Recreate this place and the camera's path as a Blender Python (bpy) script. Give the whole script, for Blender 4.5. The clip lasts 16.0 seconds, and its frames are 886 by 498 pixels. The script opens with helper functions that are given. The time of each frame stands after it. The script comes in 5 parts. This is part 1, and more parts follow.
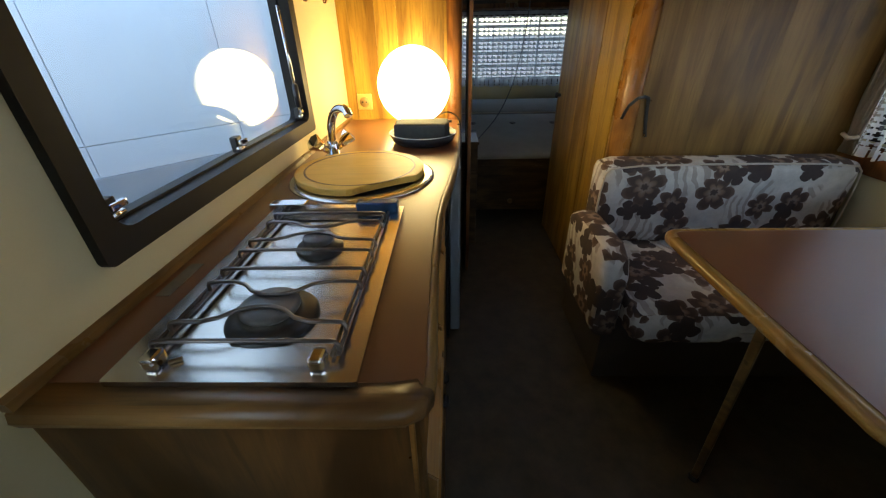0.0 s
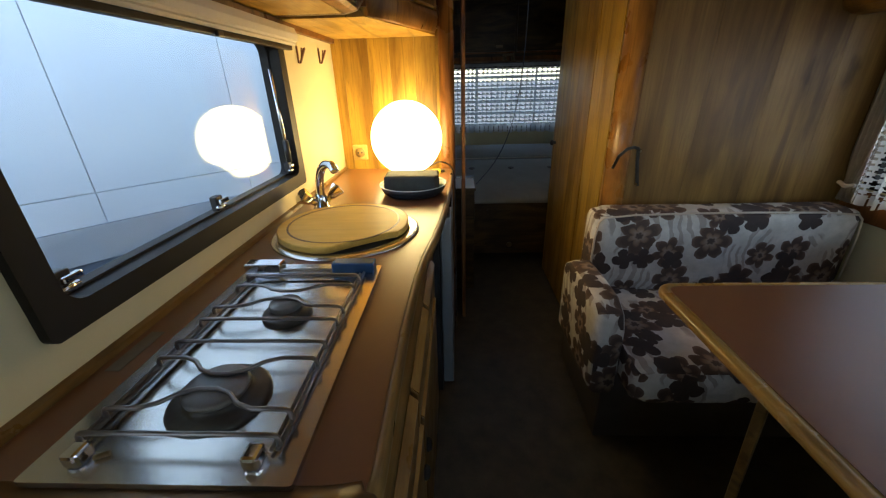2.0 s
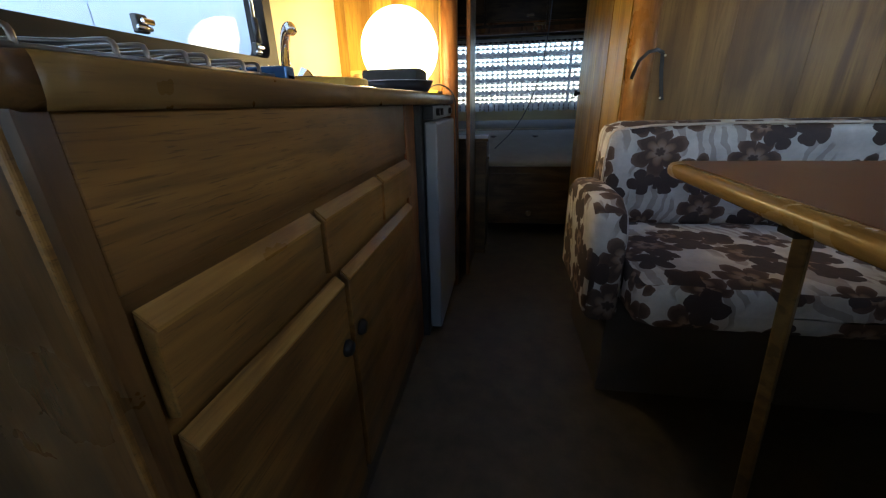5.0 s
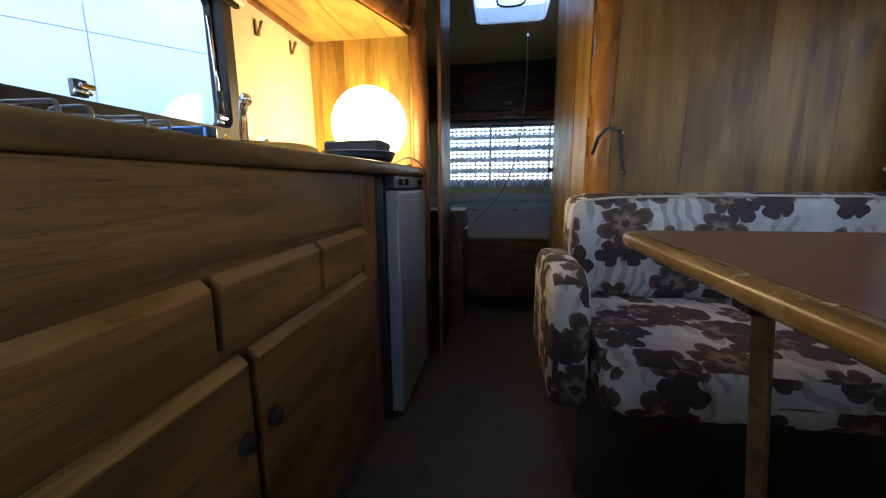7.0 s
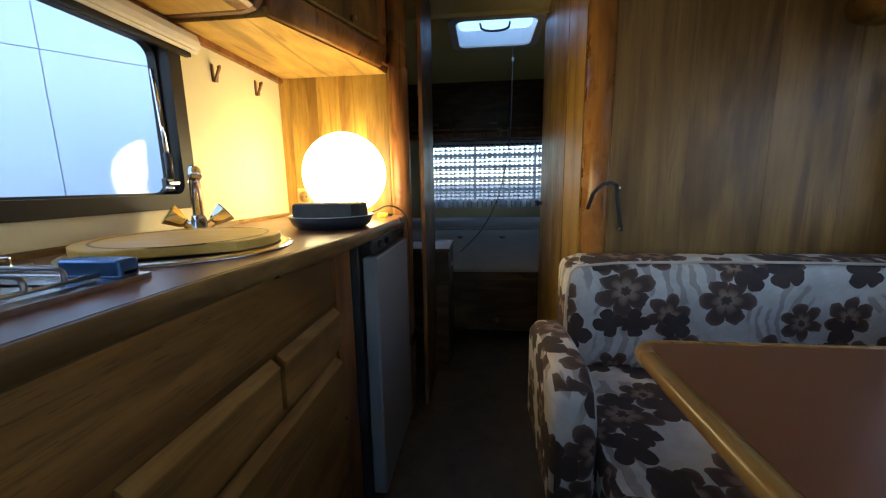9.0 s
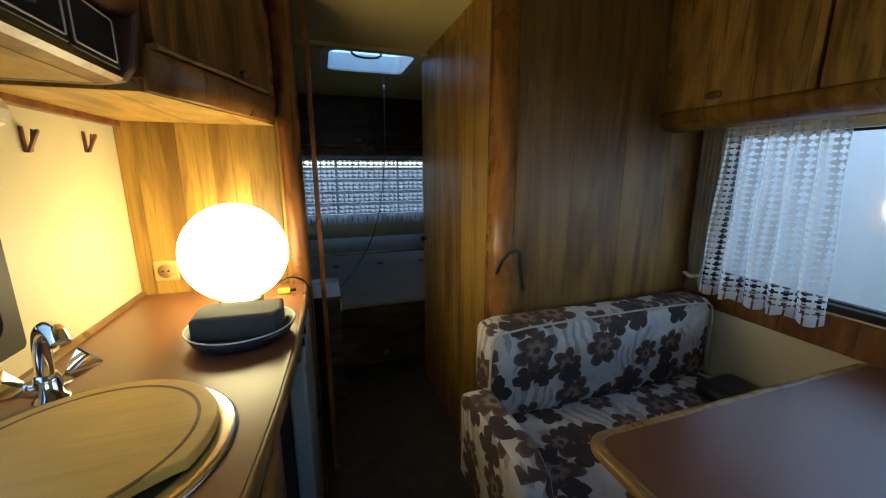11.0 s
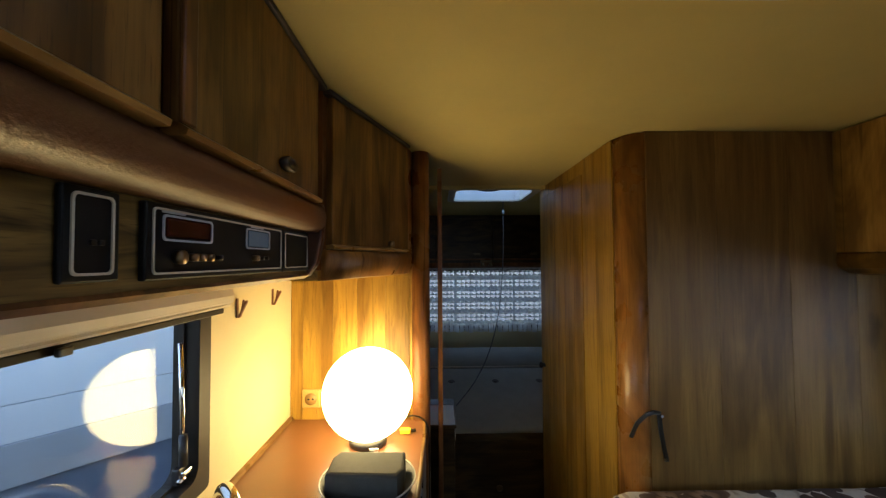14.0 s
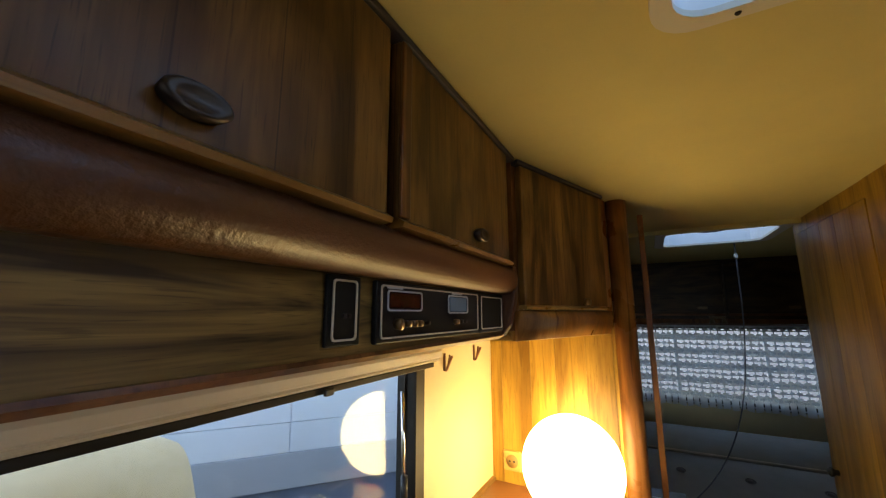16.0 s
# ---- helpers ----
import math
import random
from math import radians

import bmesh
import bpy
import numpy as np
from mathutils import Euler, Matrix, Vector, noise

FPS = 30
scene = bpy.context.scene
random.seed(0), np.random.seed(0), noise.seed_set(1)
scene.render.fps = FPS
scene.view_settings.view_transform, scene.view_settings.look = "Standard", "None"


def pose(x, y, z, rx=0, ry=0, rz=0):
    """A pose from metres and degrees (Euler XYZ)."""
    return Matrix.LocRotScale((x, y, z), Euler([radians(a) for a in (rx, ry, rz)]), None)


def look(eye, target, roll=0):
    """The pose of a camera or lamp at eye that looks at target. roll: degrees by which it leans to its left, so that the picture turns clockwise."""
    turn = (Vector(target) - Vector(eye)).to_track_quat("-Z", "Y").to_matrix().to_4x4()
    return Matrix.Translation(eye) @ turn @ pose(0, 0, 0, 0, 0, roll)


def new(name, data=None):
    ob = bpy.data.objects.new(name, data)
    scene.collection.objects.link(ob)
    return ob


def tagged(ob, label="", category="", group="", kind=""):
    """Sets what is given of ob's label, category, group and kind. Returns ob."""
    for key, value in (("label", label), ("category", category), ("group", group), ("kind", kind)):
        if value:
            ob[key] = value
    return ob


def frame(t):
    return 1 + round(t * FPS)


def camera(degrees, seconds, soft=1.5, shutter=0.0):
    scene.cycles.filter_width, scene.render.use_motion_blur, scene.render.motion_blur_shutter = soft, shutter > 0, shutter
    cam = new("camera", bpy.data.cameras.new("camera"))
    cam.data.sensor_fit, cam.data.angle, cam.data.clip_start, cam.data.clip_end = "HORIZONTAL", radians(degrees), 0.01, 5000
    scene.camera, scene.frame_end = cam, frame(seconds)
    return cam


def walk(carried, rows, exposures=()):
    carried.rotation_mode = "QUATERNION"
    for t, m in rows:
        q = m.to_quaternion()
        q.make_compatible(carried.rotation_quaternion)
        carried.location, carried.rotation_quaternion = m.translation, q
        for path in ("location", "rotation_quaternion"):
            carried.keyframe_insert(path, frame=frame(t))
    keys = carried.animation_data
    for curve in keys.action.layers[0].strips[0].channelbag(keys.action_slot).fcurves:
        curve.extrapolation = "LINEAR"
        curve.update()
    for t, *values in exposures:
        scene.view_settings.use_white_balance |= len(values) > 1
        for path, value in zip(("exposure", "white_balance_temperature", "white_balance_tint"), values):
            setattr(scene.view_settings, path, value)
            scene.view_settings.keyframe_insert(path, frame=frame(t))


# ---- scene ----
cam = camera(100.0, 16.0, soft=1.2, shutter=0.15)
PATH = [
    (0, (0.463, -0.101, 1.228), (0.419, 1.635, 0.236), -1.11),
    (0.5, (0.465, -0.086, 1.240), (0.382, 1.683, 0.312), -0.90),
    (1, (0.474, -0.072, 1.252), (0.373, 1.748, 0.429), -1.08),
    (1.5, (0.487, -0.066, 1.273), (0.407, 1.781, 0.509), -1.20),
    (2, (0.523, -0.057, 1.259), (0.443, 1.768, 0.446), -1.62),
    (2.5, (0.574, -0.047, 1.196), (0.449, 1.733, 0.293), -2.01),
    (3, (0.613, -0.037, 1.123), (0.409, 1.712, 0.174), -2.34),
    (3.5, (0.646, -0.035, 1.056), (0.357, 1.705, 0.113), -2.64),
    (6, (0.765, -0.025, 0.810), (0.468, 1.887, 0.306), -0.51),
    (6.5, (0.794, 0.015, 0.825), (0.508, 1.949, 0.404), -0.48),
    (7, (0.818, 0.052, 0.838), (0.530, 2.000, 0.488), -0.49),
    (7.5, (0.835, 0.084, 0.865), (0.522, 2.036, 0.564), -0.58),
    (8, (0.842, 0.119, 0.894), (0.481, 2.067, 0.616), -0.83),
    (10.5, (0.636, 0.289, 1.248), (1.040, 2.193, 0.788), -0.24),
    (11, (0.564, 0.299, 1.297), (1.175, 2.156, 0.878), -0.10),
    (11.5, (0.510, 0.323, 1.344), (1.175, 2.171, 0.967), -0.20),
    (12, (0.503, 0.338, 1.380), (1.110, 2.219, 1.078), -0.44),
    (12.5, (0.506, 0.329, 1.414), (0.999, 2.256, 1.205), -0.51),
    (13, (0.521, 0.311, 1.445), (0.881, 2.276, 1.340), -0.54),
    (13.5, (0.527, 0.306, 1.467), (0.770, 2.291, 1.459), -0.63),
    (14, (0.543, 0.288, 1.484), (0.576, 2.287, 1.545), -0.33),
    (14.5, (0.564, 0.283, 1.493), (0.284, 2.260, 1.608), 0.11),
    (15, (0.570, 0.299, 1.492), (-0.005, 2.208, 1.651), 0.26),
    (15.5, (0.556, 0.304, 1.496), (-0.261, 2.111, 1.752), 0.02),
    (16, (0.556, 0.284, 1.503), (-0.389, 2.014, 1.845), -0.12),
]
walk(cam, [(t, look(eye, target, roll)) for t, eye, target, roll in PATH],
     exposures=[(0, 2.44, 6600, 9), (1.5, 2.42, 6600, 9), (3.5, 2.1, 6400, 8), (6, 2.82, 5850, 14), (8, 2.72, 5750, 13), (10.5, 2.08, 5500, 4), (13, 2.16, 5850, 9), (14.5, 2.22, 6500, 11), (16, 2.36, 6800, 12)])

# ---- world and light ----
world = bpy.data.worlds.new("sky")
world.use_nodes = True
scene.world = world
wn = world.node_tree
sky = wn.nodes.new("ShaderNodeTexSky")
sky.sky_type = "NISHITA"
sky.sun_disc = False
SUN_EL, SUN_AZ = radians(34), radians(-92)
sky.sun_elevation, sky.sun_rotation = SUN_EL, SUN_AZ
wn.links.new(sky.outputs[0], wn.nodes["Background"].inputs[0])
wn.nodes["Background"].inputs[1].default_value = 0.15
sun = new("sun", bpy.data.lights.new("sun", "SUN"))
sun.data.energy, sun.data.angle, sun.data.color = 3.0, radians(0.5), (1.0, 0.93, 0.84)
to_sun = Vector((math.sin(SUN_AZ) * math.cos(SUN_EL), math.cos(SUN_AZ) * math.cos(SUN_EL), math.sin(SUN_EL)))
sun.matrix_basis = look(to_sun * 20, (0, 0, 0))
GLOBE_POWER = 3.8
# daylight from the yard, standing in the front window's opening behind the walk
bay = new("front_daylight", bpy.data.lights.new("front_daylight", "AREA"))
bay.data.shape, bay.data.size, bay.data.size_y = "RECTANGLE", 1.36, 0.56
bay.data.energy, bay.data.color = 0.42, (0.74, 0.87, 1.0)
bay.matrix_basis = look((1.04, -1.71, 1.13), (1.04, 2.0, 1.13))

# ---- mesh helpers ----


def thing(name, loc, label, category, group="", kind=""):
    ob = new(name)
    ob.empty_display_size = 0.05
    ob.matrix_basis = Matrix.Translation(loc)
    return tagged(ob, label, category, group, kind)


def link_mesh(name, bm, material, smooth=False):
    me = bpy.data.meshes.new(name)
    bmesh.ops.recalc_face_normals(bm, faces=bm.faces)
    if smooth:
        for f in bm.faces:
            f.smooth = True
    bm.to_mesh(me)
    bm.free()
    me.materials.append(material)
    return new(name, me)


def part(name, bm, material, parent, label="", smooth=False):
    ob = link_mesh(name, bm, material, smooth)
    ob.parent = parent
    if parent.type == "EMPTY":
        ob.matrix_parent_inverse = parent.matrix_basis.inverted()
    return tagged(ob, label)


def solid(name, bm, material, label, category, group="", kind="", smooth=False):
    return tagged(link_mesh(name, bm, material, smooth), label, category, group, kind)


def setting(name, bm, material, label, category, smooth=False):
    return solid(name, bm, material, label, category, kind="structure", smooth=smooth)


def box(x0, x1, y0, y1, z0, z1, bev=0.003, seg=2, bm=None):
    bm = bm or bmesh.new()
    made = bmesh.ops.create_cube(bm, size=1.0)
    vs = made["verts"]
    for v in vs:
        v.co = Vector((x0 + (v.co.x + 0.5) * (x1 - x0), y0 + (v.co.y + 0.5) * (y1 - y0), z0 + (v.co.z + 0.5) * (z1 - z0)))
    if bev > 0:
        es = list({e for v in vs for e in v.link_edges})
        bmesh.ops.bevel(bm, geom=es, offset=bev, segments=seg, affect="EDGES", profile=0.5)
    return bm


def prism(pts, a0, a1, axis="z", bev=0.0, seg=2, bm=None):
    """A polygon drawn in the plane across the axis, drawn out from a0 to a1."""
    bm = bm or bmesh.new()

    def at(p, a):
        return {"z": (p[0], p[1], a), "y": (p[0], a, p[1]), "x": (a, p[0], p[1])}[axis]
    lo = [bm.verts.new(at(p, a0)) for p in pts]
    hi = [bm.verts.new(at(p, a1)) for p in pts]
    n = len(pts)
    caps = [bm.faces.new(lo), bm.faces.new(hi)]
    for i in range(n):
        bm.faces.new((lo[i], lo[(i + 1) % n], hi[(i + 1) % n], hi[i]))
    bmesh.ops.recalc_face_normals(bm, faces=bm.faces)
    if bev > 0:
        es = {e for f in caps for e in f.edges}
        bmesh.ops.bevel(bm, geom=list(es), offset=bev, segments=seg, affect="EDGES", profile=0.5)
    return bm


def rounded(x0, x1, y0, y1, r, n=6):
    """The outline of a rectangle with round corners."""
    out = []
    for cx, cy, a in ((x1 - r, y1 - r, 0), (x0 + r, y1 - r, 90), (x0 + r, y0 + r, 180), (x1 - r, y0 + r, 270)):
        for k in range(n + 1):
            t = radians(a + 90 * k / n)
            out.append((cx + r * math.cos(t), cy + r * math.sin(t)))
    return out


def ring(outer, inner, a0, a1, axis="z", bm=None):
    """A frame between two outlines with the same number of corners."""
    bm = bm or bmesh.new()

    def at(p, a):
        return {"z": (p[0], p[1], a), "y": (p[0], a, p[1]), "x": (a, p[0], p[1])}[axis]
    n = len(outer)
    q = [[bm.verts.new(at(p, a)) for p in line] for line, a in ((outer, a0), (inner, a0), (inner, a1), (outer, a1))]
    for k in range(4):
        for i in range(n):
            bm.faces.new((q[k][i], q[k][(i + 1) % n], q[(k + 1) % 4][(i + 1) % n], q[(k + 1) % 4][i]))
    return bm


def lathe(profile, centre, n=36, bm=None):
    bm = bm or bmesh.new()
    cx, cy, cz = centre
    rows = []
    for r, z in profile:
        if r < 1e-6:
            rows.append([bm.verts.new((cx, cy, cz + z))])
        else:
            rows.append([bm.verts.new((cx + r * math.cos(2 * math.pi * k / n), cy + r * math.sin(2 * math.pi * k / n), cz + z)) for k in range(n)])
    for a, b in zip(rows, rows[1:]):
        for k in range(n):
            m = (k + 1) % n
            if len(a) == 1 and len(b) == 1:
                continue
            if len(a) == 1:
                bm.faces.new((a[0], b[k], b[m]))
            elif len(b) == 1:
                bm.faces.new((a[k], b[0], a[m]))
            else:
                bm.faces.new((a[k], b[k], b[m], a[m]))
    return bm


def tube(points, r, n=8, bm=None, smooth_steps=0):
    bm = bm or bmesh.new()
    pts = [Vector(p) for p in points]
    for _ in range(smooth_steps):
        nxt = [pts[0]]
        for a, b in zip(pts, pts[1:]):
            nxt += [a.lerp(b, 0.25), a.lerp(b, 0.75)]
        pts = nxt + [pts[-1]]
    rows, up = [], None
    for i, p in enumerate(pts):
        d = (pts[min(i + 1, len(pts) - 1)] - pts[max(i - 1, 0)]).normalized()
        up = (up - d * up.dot(d)) if up else d.orthogonal()
        up = up.normalized() if up.length > 1e-6 else d.orthogonal().normalized()
        side = d.cross(up)
        rows.append([bm.verts.new(p + r * (math.cos(2 * math.pi * k / n) * up + math.sin(2 * math.pi * k / n) * side)) for k in range(n)])
    for a, b in zip(rows, rows[1:]):
        for k in range(n):
            bm.faces.new((a[k], a[(k + 1) % n], b[(k + 1) % n], b[k]))
    bm.faces.new(rows[0][::-1])
    bm.faces.new(rows[-1])
    return bm


def box_uv(bm, scale=1.0):
    layer = bm.loops.layers.uv.new("metres")
    for f in bm.faces:
        n = f.normal
        k = max(range(3), key=lambda i: abs(n[i]))
        for l in f.loops:
            c = l.vert.co
            l[layer].uv = ((c.y * scale, c.z * scale), (c.x * scale, c.z * scale), (c.x * scale, c.y * scale))[k]
    return bm


def wall(axis, a0, a1, u0, u1, z0, z1, holes=()):
    """A wall of real thickness with openings (u0, u1, z0, z1) through it; axis is the one across it."""
    us = sorted({u0, u1, *[h[0] for h in holes], *[h[1] for h in holes]})
    zs = sorted({z0, z1, *[h[2] for h in holes], *[h[3] for h in holes]})
    bm = bmesh.new()
    seen = {}

    def vert(u, z, a):
        key = (u, z, a)
        if key not in seen:
            seen[key] = bm.verts.new((a, u, z) if axis == "x" else (u, a, z))
        return seen[key]

    def full(i, j):
        if not (0 <= i < len(us) - 1 and 0 <= j < len(zs) - 1):
            return False
        mu, mz = (us[i] + us[i + 1]) / 2, (zs[j] + zs[j + 1]) / 2
        return not any(h[0] < mu < h[1] and h[2] < mz < h[3] for h in holes)
    for i in range(len(us) - 1):
        for j in range(len(zs) - 1):
            if not full(i, j):
                continue
            ua, ub, za, zb = us[i], us[i + 1], zs[j], zs[j + 1]
            for a in (a0, a1):
                bm.faces.new([vert(u, z, a) for u, z in ((ua, za), (ub, za), (ub, zb), (ua, zb))])
            for di, dj, (p, q) in ((-1, 0, ((ua, za), (ua, zb))), (1, 0, ((ub, za), (ub, zb))), (0, -1, ((ua, za), (ub, za))), (0, 1, ((ua, zb), (ub, zb)))):
                if not full(i + di, j + dj):
                    bm.faces.new((vert(*p, a0), vert(*q, a0), vert(*q, a1), vert(*p, a1)))
    return bm


# ---- materials ----


def material(name, rough=0.5, metal=0.0, colour=(0.5, 0.5, 0.5)):
    m = bpy.data.materials.new(name)
    m.use_nodes = True
    b = m.node_tree.nodes["Principled BSDF"]
    b.inputs["Base Color"].default_value = (*colour, 1)
    b.inputs["Roughness"].default_value = rough
    b.inputs["Metallic"].default_value = metal
    return m, m.node_tree, b


def node(tree, kind, **values):
    n = tree.nodes.new(kind)
    for key, value in values.items():
        n.inputs[key].default_value = value
    return n


def ramp(tree, fac, stops):
    r = tree.nodes.new("ShaderNodeValToRGB")
    while len(r.color_ramp.elements) < len(stops):
        r.color_ramp.elements.new(0.5)
    for e, (p, c) in zip(r.color_ramp.elements, stops):
        e.position, e.color = p, (*c, 1)
    tree.links.new(fac, r.inputs[0])
    return r.outputs[0]


def mix(tree, fac, a, b, mode="MIX"):
    m = tree.nodes.new("ShaderNodeMix")
    m.data_type, m.blend_type = "RGBA", mode
    for value, socket in ((fac, m.inputs[0]), (a, m.inputs[6]), (b, m.inputs[7])):
        if isinstance(value, bpy.types.NodeSocket):
            tree.links.new(value, socket)
        else:
            socket.default_value = value if isinstance(value, float) else (*value, 1)
    return m.outputs[2]


def math_node(tree, op, a, b=None, c=None):
    m = tree.nodes.new("ShaderNodeMath")
    m.operation = op
    for value, socket in zip((a, b, c), m.inputs):
        if isinstance(value, bpy.types.NodeSocket):
            tree.links.new(value, socket)
        elif value is not None:
            socket.default_value = value
    return m.outputs[0]


def coords(tree, scale=(1, 1, 1), turn=(0, 0, 0), kind="Object"):
    c = tree.nodes.new("ShaderNodeTexCoord")
    mp = tree.nodes.new("ShaderNodeMapping")
    mp.inputs["Scale"].default_value = scale
    mp.inputs["Rotation"].default_value = turn
    tree.links.new(c.outputs[kind], mp.inputs[0])
    return mp.outputs[0]


def noise_tex(tree, vec, scale, detail=4.0, rough=0.55, distort=0.0):
    n = node(tree, "ShaderNodeTexNoise", Scale=scale, Detail=detail, Roughness=rough, Distortion=distort)
    tree.links.new(vec, n.inputs["Vector"])
    return n.outputs["Fac"]


def bump(tree, b, height, strength=0.2, distance=0.002):
    n = node(tree, "ShaderNodeBump", Strength=strength, Distance=distance)
    tree.links.new(height, n.inputs["Height"])
    tree.links.new(n.outputs[0], b.inputs["Normal"])


def wood(name, dark, light, grain="z", plank=0.0, rough=0.38, figure=1.0, knots=True, vein=0.6, pores=0.2, wander=2.4):
    """Wood-print veneer: a wandering figure along the grain, vein streaks, board-to-board tone, knots and pores."""
    m, t, b = material(name, rough)
    dark, light = [(c[0], c[1] * 1.0, c[2] * 0.62) for c in (dark, light)]
    b.inputs["Specular IOR Level"].default_value = 0.3

    def axis(along, across):
        return {"x": (along, across, across), "y": (across, along, across), "z": (across, across, along)}[grain]
    shift = None
    if plank < 0:
        info = t.nodes.new("ShaderNodeObjectInfo")
        shift = math_node(t, "MULTIPLY", info.outputs["Random"], 37.0)

    def moved(vec):
        if shift is None:
            return vec
        ad = t.nodes.new("ShaderNodeVectorMath")
        ad.operation = "ADD"
        t.links.new(vec, ad.inputs[0])
        t.links.new(shift, ad.inputs[1])
        return ad.outputs[0]
    broad = noise_tex(t, moved(coords(t, axis(2.0 if wander > 1.5 else 0.9, 6.0 * figure))), 1.0, 3.0, 0.5, wander)
    mid_n = noise_tex(t, moved(coords(t, axis(1.8 if wander > 1.5 else 1.0, 13.0 if wander > 1.5 else 22.0))), 1.0, 4.0, 0.6, 0.4 * wander)
    fine = noise_tex(t, coords(t, axis(6.0, 150.0)), 1.0, 3.0, 0.6)
    veins = noise_tex(t, moved(coords(t, axis(2.2, 30.0))), 1.0, 2.0, 0.5, 0.9)
    f = math_node(t, "ADD", math_node(t, "MULTIPLY", broad, 0.70), math_node(t, "MULTIPLY", mid_n, 0.30))
    mid = tuple((p * 0.5 + q * 0.5) for p, q in zip(dark, light))
    col = ramp(t, f, [(0.40, dark), (0.50, mid), (0.60, light)])
    col = mix(t, math_node(t, "MULTIPLY", ramp(t, veins, [(0.58, (0, 0, 0)), (0.66, (1, 1, 1))]), vein), col, tuple(c * 0.42 for c in dark))
    flecks = noise_tex(t, moved(coords(t, axis(20.0, 420.0))), 1.0, 2.0, 0.5, 0.3)
    col = mix(t, math_node(t, "MULTIPLY", ramp(t, flecks, [(0.60, (0, 0, 0)), (0.68, (1, 1, 1))]), pores), col, tuple(c * 0.35 for c in dark))
    col = mix(t, math_node(t, "MULTIPLY", ramp(t, fine, [(0.45, (0, 0, 0)), (0.7, (1, 1, 1))]), 0.3), col, tuple(c * 0.7 for c in dark))
    if knots:
        vo = node(t, "ShaderNodeTexVoronoi", Scale=1.0, Randomness=1.0)
        kv = moved(coords(t, axis(1.9, 4.6)))
        warp = node(t, "ShaderNodeTexNoise", Scale=5.0, Detail=2.0)
        t.links.new(kv, warp.inputs["Vector"])
        add = t.nodes.new("ShaderNodeVectorMath")
        add.operation = "MULTIPLY_ADD"
        t.links.new(warp.outputs["Color"], add.inputs[0])
        add.inputs[1].default_value = (0.3, 0.3, 0.3)
        t.links.new(kv, add.inputs[2])
        t.links.new(add.outputs[0], vo.inputs["Vector"])
        halo = ramp(t, vo.outputs["Distance"], [(0.10, (1, 1, 1)), (0.36, (0, 0, 0))])
        eye = ramp(t, vo.outputs["Distance"], [(0.04, (1, 1, 1)), (0.12, (0, 0, 0))])
        col = mix(t, math_node(t, "MULTIPLY", halo, 0.45), col, dark)
        col = mix(t, math_node(t, "MULTIPLY", eye, 0.6), col, tuple(c * 0.4 for c in dark))
    if plank < 0:
        tone = ramp(t, info.outputs["Random"], [(0.0, (0.80, 0.79, 0.78)), (1.0, (1.14, 1.13, 1.1))])
        col = mix(t, 1.0, col, tone, "MULTIPLY")
    if plank > 0:
        sep = t.nodes.new("ShaderNodeSeparateXYZ")
        t.links.new(coords(t), sep.inputs[0])
        u = math_node(t, "ADD", sep.outputs[0], sep.outputs[1]) if grain == "z" else sep.outputs[2]
        u = math_node(t, "DIVIDE", u, plank)
        wn_ = t.nodes.new("ShaderNodeTexWhiteNoise")
        wn_.noise_dimensions = "1D"
        t.links.new(math_node(t, "FLOOR", u), wn_.inputs["W"])
        tone = ramp(t, wn_.outputs["Value"], [(0.0, (0.78, 0.77, 0.76)), (1.0, (1.12, 1.12, 1.1))])
        col = mix(t, 1.0, col, tone, "MULTIPLY")
        seam = math_node(t, "LESS_THAN", math_node(t, "FRACT", u), 0.018)
        col = mix(t, math_node(t, "MULTIPLY", seam, 0.55), col, tuple(c * 0.35 for c in dark))
    t.links.new(col, b.inputs["Base Color"])
    r = ramp(t, noise_tex(t, coords(t), 7.0, 5.0), [(0.3, (rough * 0.8,) * 3), (0.7, (min(1, rough * 1.3),) * 3)])
    t.links.new(r, b.inputs["Roughness"])
    bump(t, b, fine, 0.12, 0.0012)
    return m


def plain(name, colour, rough=0.5, metal=0.0, vary=0.12, scale=6.0, grain=180.0, relief=0.05, wear=0.2, depth=0.001):
    """One colour with blotches at two scales and fine relief."""
    m, t, b = material(name, rough, metal)
    v = coords(t)
    big = noise_tex(t, v, scale, 5.0, 0.6)
    small = noise_tex(t, v, grain, 3.0, 0.6)
    col = ramp(t, big, [(0.3, tuple(c * (1 - vary) for c in colour)), (0.7, tuple(min(1, c * (1 + vary)) for c in colour))])
    col = mix(t, math_node(t, "MULTIPLY", small, wear), col, tuple(c * 0.75 for c in colour))
    t.links.new(col, b.inputs["Base Color"])
    rr = ramp(t, big, [(0.3, (max(0.03, rough * 0.92),) * 3), (0.75, (min(1, rough * 1.1),) * 3)])
    t.links.new(rr, b.inputs["Roughness"])
    if relief:
        bump(t, b, small, relief, depth)
    return m


